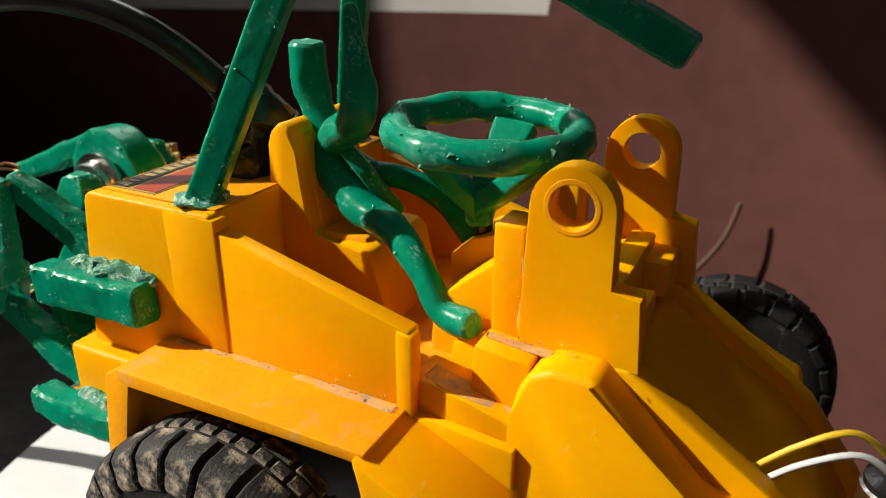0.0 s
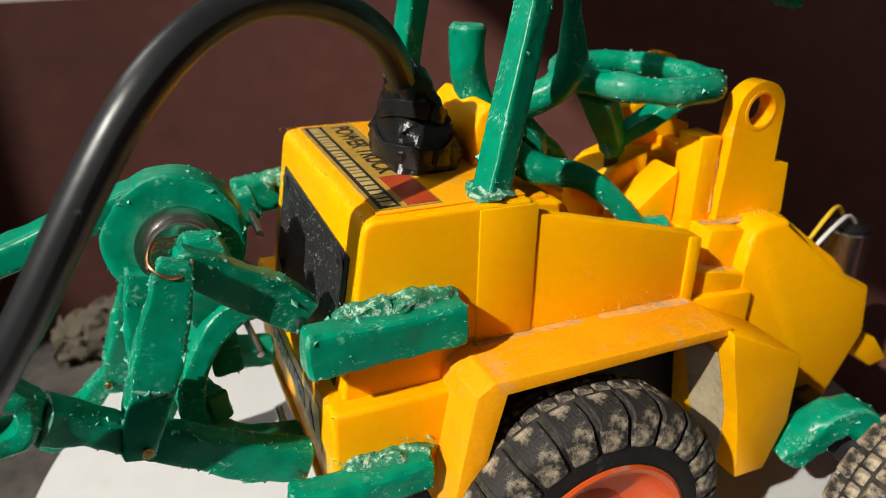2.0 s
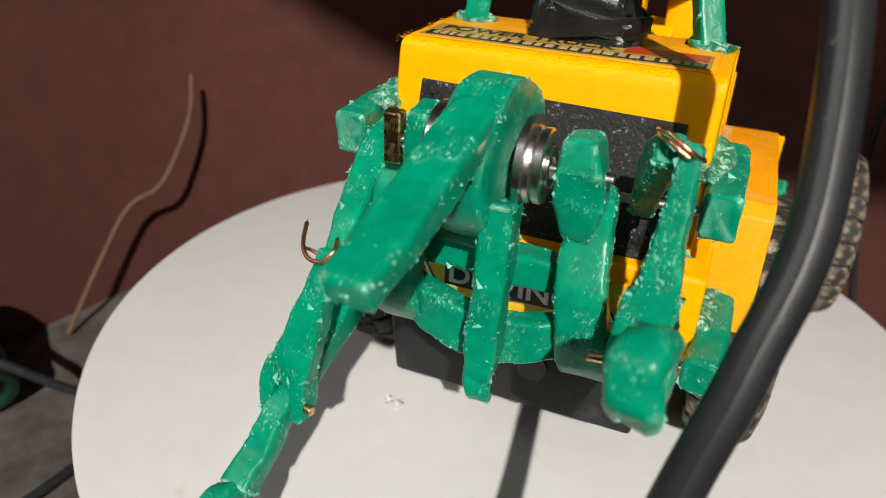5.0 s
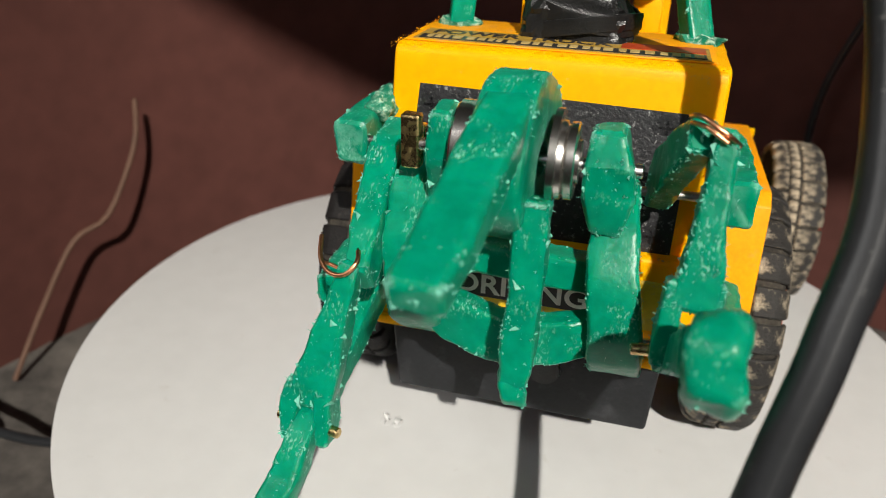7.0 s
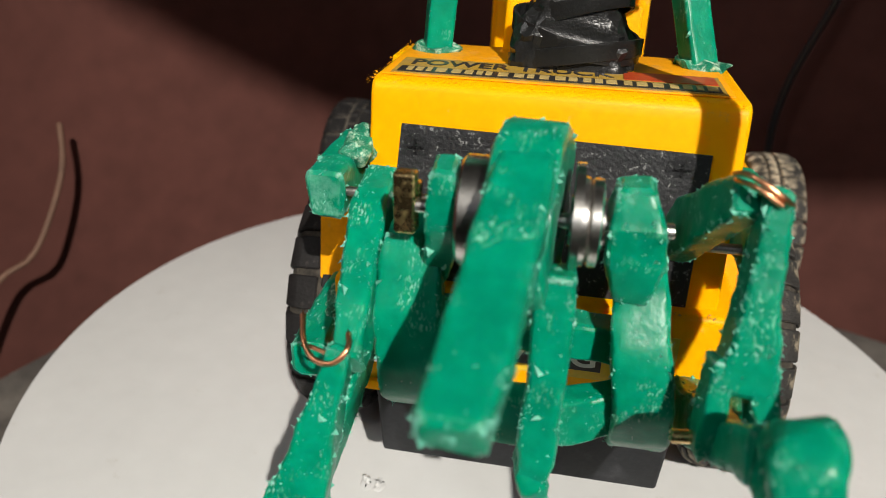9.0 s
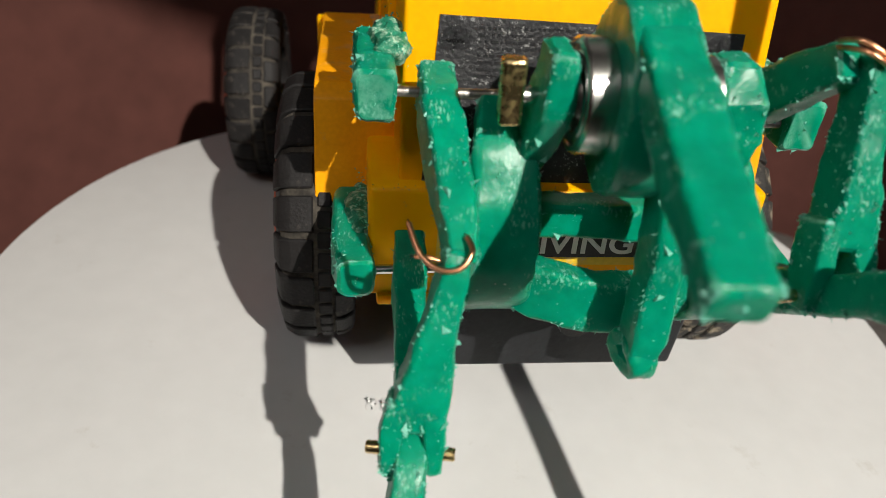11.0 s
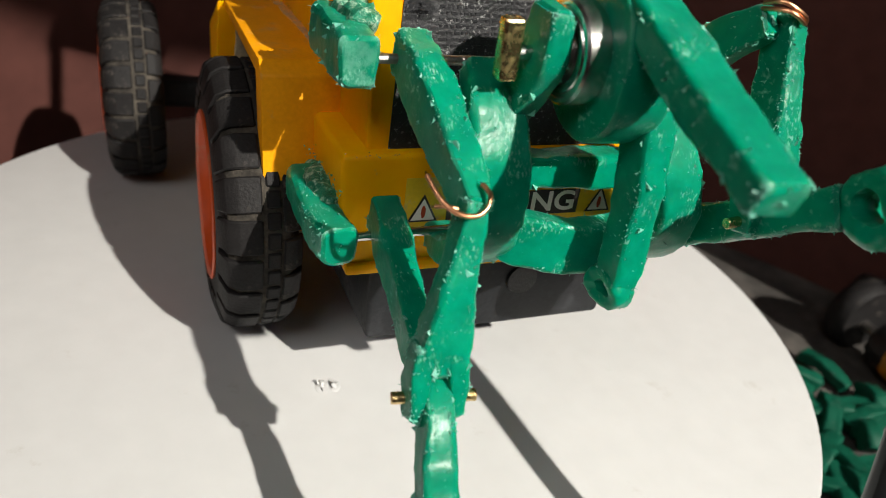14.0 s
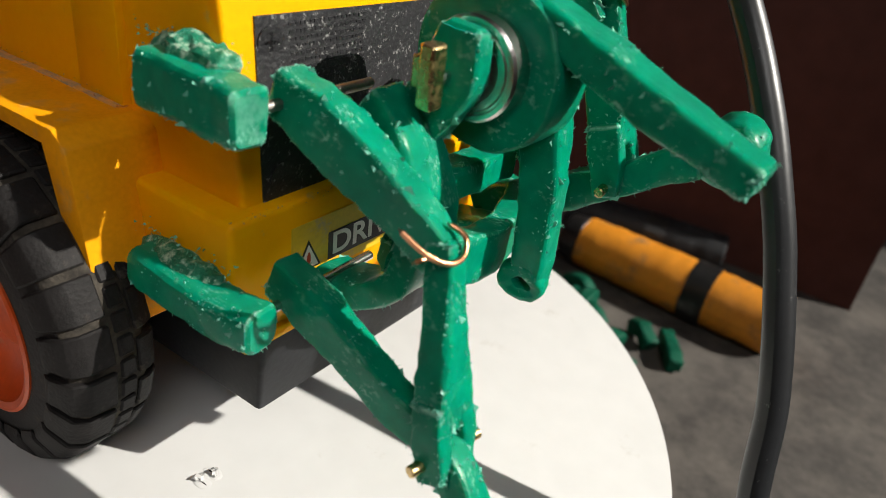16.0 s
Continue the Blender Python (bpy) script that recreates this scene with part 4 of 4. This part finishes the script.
burrs(bm, [(0.25, -3.9, 9.75), (0.05, -6.0, 9.0), (-0.08, -7.4, 8.45)], 90, 0.1, 44)
burrs(bm, [(-0.75, -7.5, 8.3), (-0.1, -7.5, 8.3)], 60, 0.2, 43)
part("lever", bm, GREEN, rocker)
for half, c, flange in ((0.22, (-0.82, -3.15, 8.84), 0), (0.2, (0.74, -3.08, 8.8), 1)):
    profile = [(-half, 0.5), (-half, 0.62), (0.03 - half, 0.64), (0.03 - half, 0.68), (-half, 0.7), (-half, 0.77), (0.04 - half, 0.81), (half - 0.04, 0.81), (half, 0.78), (half, 0.5), (-half, 0.5)]
    if flange:
        profile = [(-half, 0.4), (-half, 0.84), (-0.08, 0.84), (-0.08, 0.66), (0.0, 0.64), (0.02, 0.58), (0.06, 0.64), (half - 0.02, 0.64), (half, 0.6), (half, 0.4), (-half, 0.4)]
    b = part("bearing", lathe(B(), profile, c, "x", 48), STEEL, rocker, 25)
    part("inner_ring", lathe(B(), [(-half - 0.03, 0.2), (-half - 0.03, 0.36), (half + 0.05, 0.36), (half + 0.05, 0.2), (-half - 0.03, 0.2)], c, "x", 36), STEEL, b, 25)
    part("shield", lathe(B(), [(0.03 - half, 0.35), (0.03 - half, 0.52), (half - 0.03, 0.52), (half - 0.03, 0.35), (0.03 - half, 0.35)], c, "x", 36), DARKSTEEL, b, 25)
pin("axle_pin", (-2.0, -3.08, 8.8), (2.0, -2.85, 8.68), 0.12, STEEL, rocker)
bm = B()
box(bm, (-2.05, -3.2, 8.36), (-1.72, -2.92, 9.32), 0.05)
box(bm, (-1.9, -2.96, 8.6), (-1.7, -2.7, 9.1), 0.04)
lumps(bm, 0.03, 0.3)
part("nut", bm, BRASS, rocker, 20)

# ears that carry the rocker, and the curved brackets under them
bar("ear", [(-1.3, -3.15, 9.55), (-1.3, -3.05, 8.8), (-1.42, -2.6, 7.9), (-1.65, -2.3, 7.3)], [0.36, 0.46, 0.46, 0.4], [0.6, 1.02, 0.85, 0.5], toy, seed=50)
bar("ear", [(1.4, -2.75, 9.36), (1.44, -2.75, 8.8), (1.5, -2.8, 8.15), (1.54, -2.85, 7.5)], [0.5, 0.78, 0.84, 0.45], [0.6, 1.05, 0.9, 0.4], toy, seed=51)
bar("curved_bracket", [(-1.82, -2.1, 8.35), (-1.84, -2.8, 7.75), (-1.8, -3.2, 6.8), (-1.75, -3.05, 5.6), (-1.7, -2.2, 4.85), (-1.65, -1.1, 4.65)], [0.7, 0.98, 1.05, 1.05, 1.0, 0.9], 0.5, toy, seed=52, shavings=200)
bar("curved_bracket", [(1.62, -1.9, 8.1), (1.7, -2.75, 7.5), (1.8, -3.25, 6.6), (1.95, -3.3, 5.7), (2.02, -2.6, 4.85), (2.02, -1.2, 4.55)], [0.7, 0.82, 0.88, 0.92, 0.95, 0.9], 0.5, toy, seed=53, shavings=200)
bar("cross_bar", [(-1.7, -2.5, 6.62), (0.1, -2.55, 6.6), (1.6, -2.5, 6.55)], 0.6, 0.64, toy, (0, 1, 0), seed=54)
bar("lower_cross_bar", [(-1.9, -2.5, 5.75), (-1.0, -3.0, 5.5), (0.1, -3.25, 5.38), (1.2, -3.1, 5.55), (1.95, -2.8, 5.8)], [0.6, 0.95, 1.0, 0.85, 0.6], 0.5, toy, (0, 0, 1), seed=55, shavings=160)
bar("drop_arm", [(0.42, -3.75, 8.35), (0.42, -4.0, 7.0), (0.38, -4.1, 5.6), (0.35, -4.1, 5.1)], [0.5, 0.55, 0.55, 0.5], [0.8, 0.72, 0.66, 0.62], toy, seed=56, shavings=220)

# left lift arm, hanger and lower link
arm = bar("lift_arm", [(-2.75, -1.0, 8.3), (-2.72, -1.9, 7.95), (-2.6, -3.1, 7.25), (-2.5, -4.1, 6.55)], [0.55, 0.6, 0.55, 0.45], [0.75, 1.0, 0.9, 0.7], toy, seed=60, shavings=200)
hanger = bar("hanger", [(-2.6, -4.1, 6.9), (-2.78, -4.35, 6.0), (-3.0, -4.65, 5.0), (-3.15, -4.85, 4.25)], [0.34, 0.5, 0.75, 0.85], [0.4, 0.55, 0.6, 0.5], toy, seed=62, shavings=200)
for x in (-3.52, -2.86):
    bar("fork", [(-3.12 + (x + 3.19) * 0.6, -4.7, 4.75), (x, -4.9, 4.15), (x, -5.02, 3.55)], [0.38, 0.34, 0.24], [0.55, 0.55, 0.42], hanger, seed=63)
link_l = bar("lower_link", [(-3.05, -1.3, 5.35), (-3.1, -2.4, 4.95), (-3.15, -3.8, 4.3), (-3.2, -5.0, 3.88), (-3.34, -5.7, 3.15), (-3.46, -6.3, 2.65)], [0.55, 0.55, 0.5, 0.48, 0.56, 0.62], [0.75, 0.8, 0.7, 0.55, 0.55, 0.6], toy, seed=64, shavings=240)


def eye(name, c, r, hole, width, axis_x, parent, seed):
    """A rounded end with a hole through it."""
    bm = B()
    w = width / 2
    half = [(-w, r * 0.6), (-w, r * 0.76), (-w * 0.95, r * 0.84), (-w * 0.82, r * 0.93), (-w * 0.6, r * 0.99), (-w * 0.3, r), (0, r)]
    lathe(bm, [(-w, hole)] + half + [(-a, b) for a, b in half[-2::-1]] + [(w, hole), (w * 0.4, hole * 0.85), (-w * 0.4, hole * 0.85), (-w, hole)], (0, 0, 0), "x", 48)
    lumps(bm, 0.11, 0.55)
    lumps(bm, 0.03, 0.15)
    q = Vector((1, 0, 0)).rotation_difference(Vector(axis_x))
    for v in bm.verts:
        v.co = q @ v.co + Vector(c)
    burrs(bm, [Vector(c) + q @ Vector((w * 0.8, r * math.cos(a), r * math.sin(a))) for a in (k * 0.6 for k in range(11))], 60, 0.12, seed)
    return part(name, bm, GREEN, parent)


eye("eye_end", (0.34, -4.05, 5.0), 0.44, 0.17, 0.46, (1, 0.2, 0), toy, 57)
eye("eye_end", (-3.52, -6.6, 2.4), 0.55, 0.2, 0.58, (1, 0.05, 0.2), link_l, 70)
pin("brass_pin", (-3.85, -4.8, 3.86), (-2.54, -5.1, 3.94), 0.1, BRASS, hanger)
part("wire_clip", sweep(B(), [(-3.3, -3.8, 7.2), (-3.16, -4.2, 6.92), (-2.92, -4.42, 6.78), (-2.62, -4.46, 6.8), (-2.44, -4.32, 7.0), (-2.52, -4.05, 7.12)], 0.085, 0.085, (0, 0, 1), 1, step=0.08), COPPER, hanger)
part("wire_clip", sweep(B(), [(-3.25, -4.05, 6.75), (-3.05, -4.12, 6.78), (-2.8, -4.15, 6.72)], 0.07, 0.07, (0, 0, 1), 1, step=0.08), COPPER, hanger)

# right lift arm, hanger and lower link, held higher
arm = bar("lift_arm", [(2.35, -1.0, 7.75), (2.42, -1.7, 8.3), (2.58, -2.5, 8.9), (2.8, -3.35, 9.52)], [0.45, 0.5, 0.48, 0.4], [0.7, 0.9, 0.8, 0.55], toy, seed=80, shavings=200)
hanger = bar("hanger", [(3.12, -3.3, 9.66), (3.1, -3.5, 8.8), (3.06, -3.85, 7.7), (3.0, -4.1, 6.95)], [0.3, 0.38, 0.58, 0.84], [0.55, 0.75, 0.85, 0.7], toy, seed=82, shavings=240)
for x in (2.66, 3.34):
    bar("fork", [(2.98 + (x - 2.98) * 0.6, -3.95, 7.4), (x, -4.2, 6.7), (x, -4.35, 6.05)], [0.38, 0.34, 0.26], [0.72, 0.66, 0.5], hanger, seed=83)
link_r = bar("lower_link", [(2.95, -1.3, 4.75), (2.95, -2.4, 5.2), (2.95, -3.6, 5.85), (2.95, -4.3, 6.25), (3.02, -5.1, 6.8), (3.15, -5.75, 7.2)], [0.6, 0.6, 0.5, 0.5, 0.55, 0.7], [0.8, 0.85, 0.75, 0.65, 0.65, 0.75], toy, seed=84, shavings=240)
eye("eye_end", (3.18, -6.28, 7.46), 0.66, 0.31, 0.7, (1, -0.08, 0.05), link_r, 85)
pin("brass_pin", (2.2, -4.35, 6.25), (3.6, -4.2, 6.3), 0.1, BRASS, hanger)
part("wire_clip", sweep(B(), [(2.55, -3.2, 9.75), (2.7, -3.55, 9.85), (3.1, -3.7, 9.65), (3.3, -3.45, 9.45), (3.2, -3.15, 9.45), (2.8, -3.0, 9.6), (2.6, -3.25, 9.68), (2.8, -3.65, 9.72), (3.15, -3.72, 9.52)], 0.08, 0.08, (0, 0, 1), 1, step=0.08), COPPER, hanger)


# ---- things on the floor round the disc ----
def ground_tube(name, a, b, r, mat, label, category, cap=None, shaft=False):
    a, b = Vector(a), Vector(b)
    base = tagged(new(name), label, category)
    d = (b - a).normalized()
    part("barrel", sweep(B(), [a, a.lerp(b, 0.5), b], [2 * r * 0.9, 2 * r, 2 * r * 0.95], [2 * r * 0.9, 2 * r, 2 * r * 0.95], (0, 0, 1), 1, 0.05, corner=5, blunt=0.25), mat, base)
    if cap:
        part("cap", sweep(B(), [a - d * 1.1, a + d * 0.1], [1.5 * r, 1.8 * r], [1.5 * r, 1.8 * r], (0, 0, 1), 1, 0.02, corner=5, blunt=0.2), cap, base)
        if shaft:
            part("shaft", sweep(B(), [a - d * 1.0, a - d * 3.6], 0.5, 0.5, (0, 0, 1), 1, 0, corner=4, blunt=0.05), DARKSTEEL, base)
        m = a.lerp(b, 0.62)
        part("band", sweep(B(), [m - d * 0.5, m + d * 0.7], 2.06 * r, 2.06 * r, (0, 0, 1), 1, 0, corner=5, blunt=0), cap, base)
    return base


ground_tube("screwdriver_handle", (25.4, -1.0, FLOOR_Z + 1.5), (25.2, -11.5, FLOOR_Z + 1.5), 1.5, ORANGE, "orange plastic tool handle with black cap on the floor", "tool handle", TAPE, True)
ground_tube("black_tube", (29.0, 3.5, FLOOR_Z + 1.2), (31.6, -7.0, FLOOR_Z + 1.2), 1.2, SKID, "matt black tube lying on the floor", "tube", TAPE)
near, far = Vector((-18.0, -6.0, FLOOR_Z + 1.45)), Vector((-21.2, -4.4, FLOOR_Z + 3.0))
tube = tagged(new("green_tube"), "dark green plastic tube leaning on the wall, open end down", "tube")
turn = Vector((0, 0, 1)).rotation_difference(far - near).to_matrix()
# the bore is coloured black for the dark inside the open end
for name, profile, mat in (("body", [(0.0, 1.25), (0.0, 1.4), (0.1, 1.45), (3.5, 1.4), (3.8, 1.25), (3.85, 0.9), (3.7, 0.85), (3.5, 1.15), (0.2, 1.25), (0.0, 1.25)], DARKGREEN),
                           ("mouth_ring", [(-0.05, 1.2), (-0.05, 1.46), (0.1, 1.52), (0.4, 1.5), (0.4, 1.2), (-0.05, 1.2)], DARKGREEN),
                           ("dark_bore", [(0.35, 1.24), (3.3, 1.12), (3.4, 0.05), (3.45, 0.05), (3.4, 1.16), (0.35, 1.245)], TAPE)):
    bm = lathe(B(), profile, (0, 0, 0), "z", 40)
    for v in bm.verts:
        v.co = turn @ v.co + near
    part(name, bm, mat, tube)
rnd = random.Random(12)
for k in range(30):
    x, y = rnd.uniform(16.5, 22.5), rnd.uniform(-8.5, 0.5)
    a = rnd.uniform(0, math.pi)
    bm = B()
    h = rnd.uniform(0.6, 1.4)
    sweep(bm, [(x - h * math.cos(a), y - h * math.sin(a), FLOOR_Z + 0.42), (x, y, FLOOR_Z + rnd.uniform(0.4, 0.9)), (x + h * math.cos(a), y + h * math.sin(a), FLOOR_Z + 0.42)], rnd.uniform(0.5, 0.9), 0.7, (0, 0, 1), 0.4, 0.12)
    tagged(link("wax_scrap", bm, SCRAP), "offcut of green wax on the floor", "offcut", "green offcuts")
bm = B()
lathe(bm, [(-0.6, 0.9), (-0.6, 1.5), (-0.3, 1.75), (0.3, 1.75), (0.6, 1.5), (0.6, 0.9)], (25.6, 1.8, FLOOR_Z + 1.75), "y", 36)
spare = tagged(new("spare_wheel"), "small black rubber wheel on the floor", "wheel")
part("tyre", bm, RUBBER, spare)
part("hub", lathe(B(), [(-0.45, 0.2), (-0.45, 0.7), (-0.55, 0.92), (0.55, 0.92), (0.45, 0.7), (0.45, 0.2)], (25.6, 1.8, FLOOR_Z + 1.75), "y", 28), SKID, spare)
bm = B()
lathe(bm, [(0, 0.6), (0.2, 0.7), (1.2, 0.7), (1.3, 0.3)], (17.2, 4.6, FLOOR_Z), "z", 24)
tagged(link("bottle_cap", bm, WHITE), "worn white plastic cap on the floor", "cap")
for k, line in enumerate(([(-22.0, -11.5, FLOOR_Z + 0.3), (-21.6, -8.4, FLOOR_Z + 2.6), (-19.4, -6.4, FLOOR_Z + 4.2), (-16.8, -5.6, FLOOR_Z + 3.4), (-14.9, -4.1, FLOOR_Z + 1.6), (-12.5, -2.0, FLOOR_Z + 0.3)],
                          [(-20, -22, FLOOR_Z + 0.3), (-17, -15, FLOOR_Z + 0.6), (-14, -9, FLOOR_Z + 0.4), (-13.5, -4, FLOOR_Z + 0.3)],
                          [(-19.6, -0.5, FLOOR_Z + 0.2), (-19.3, 1.2, -4.0), (-18.7, 3.0, -1.5), (-17.9, 4.3, -0.7), (-17.5, 6.0, 1.8), (-17.6, 6.6, 3.7)],
                          [(12.5, 17.6, FLOOR_Z + 0.2), (10.5, 17.8, 3), (11.5, 17.7, 9), (13.5, 17.4, 16), (14, 17.2, 30)])):
    thin = 0.22 if k == 2 else 0.34
    tagged(link("wire", sweep(B(), line, thin, thin, round_by=1, step=0.4), TWIG if k == 2 else CABLE), ("thin black wire on the floor", "thin black wire on the floor", "thin dull brown wire leaning on the wall", "thin black wire along the wall")[k], "wire")
bm = B()
sweep(bm, [(-21.0, -13.5, FLOOR_Z + 0.7), (-20.9, -10.5, FLOOR_Z + 1.3), (-20.6, -7.8, FLOOR_Z + 0.6)], [2.4, 3.0, 2.2], [1.2, 2.2, 1.0], (1, 0, 0), 0.7, 0.5, step=0.25, corner=6)
tagged(link("rag", bm, material("beige_rag", (0.08, 0.066, 0.046), 0.9, spread=0.3, scale=60, bump=0.5)), "crumpled beige cloth rag on the floor", "rag")
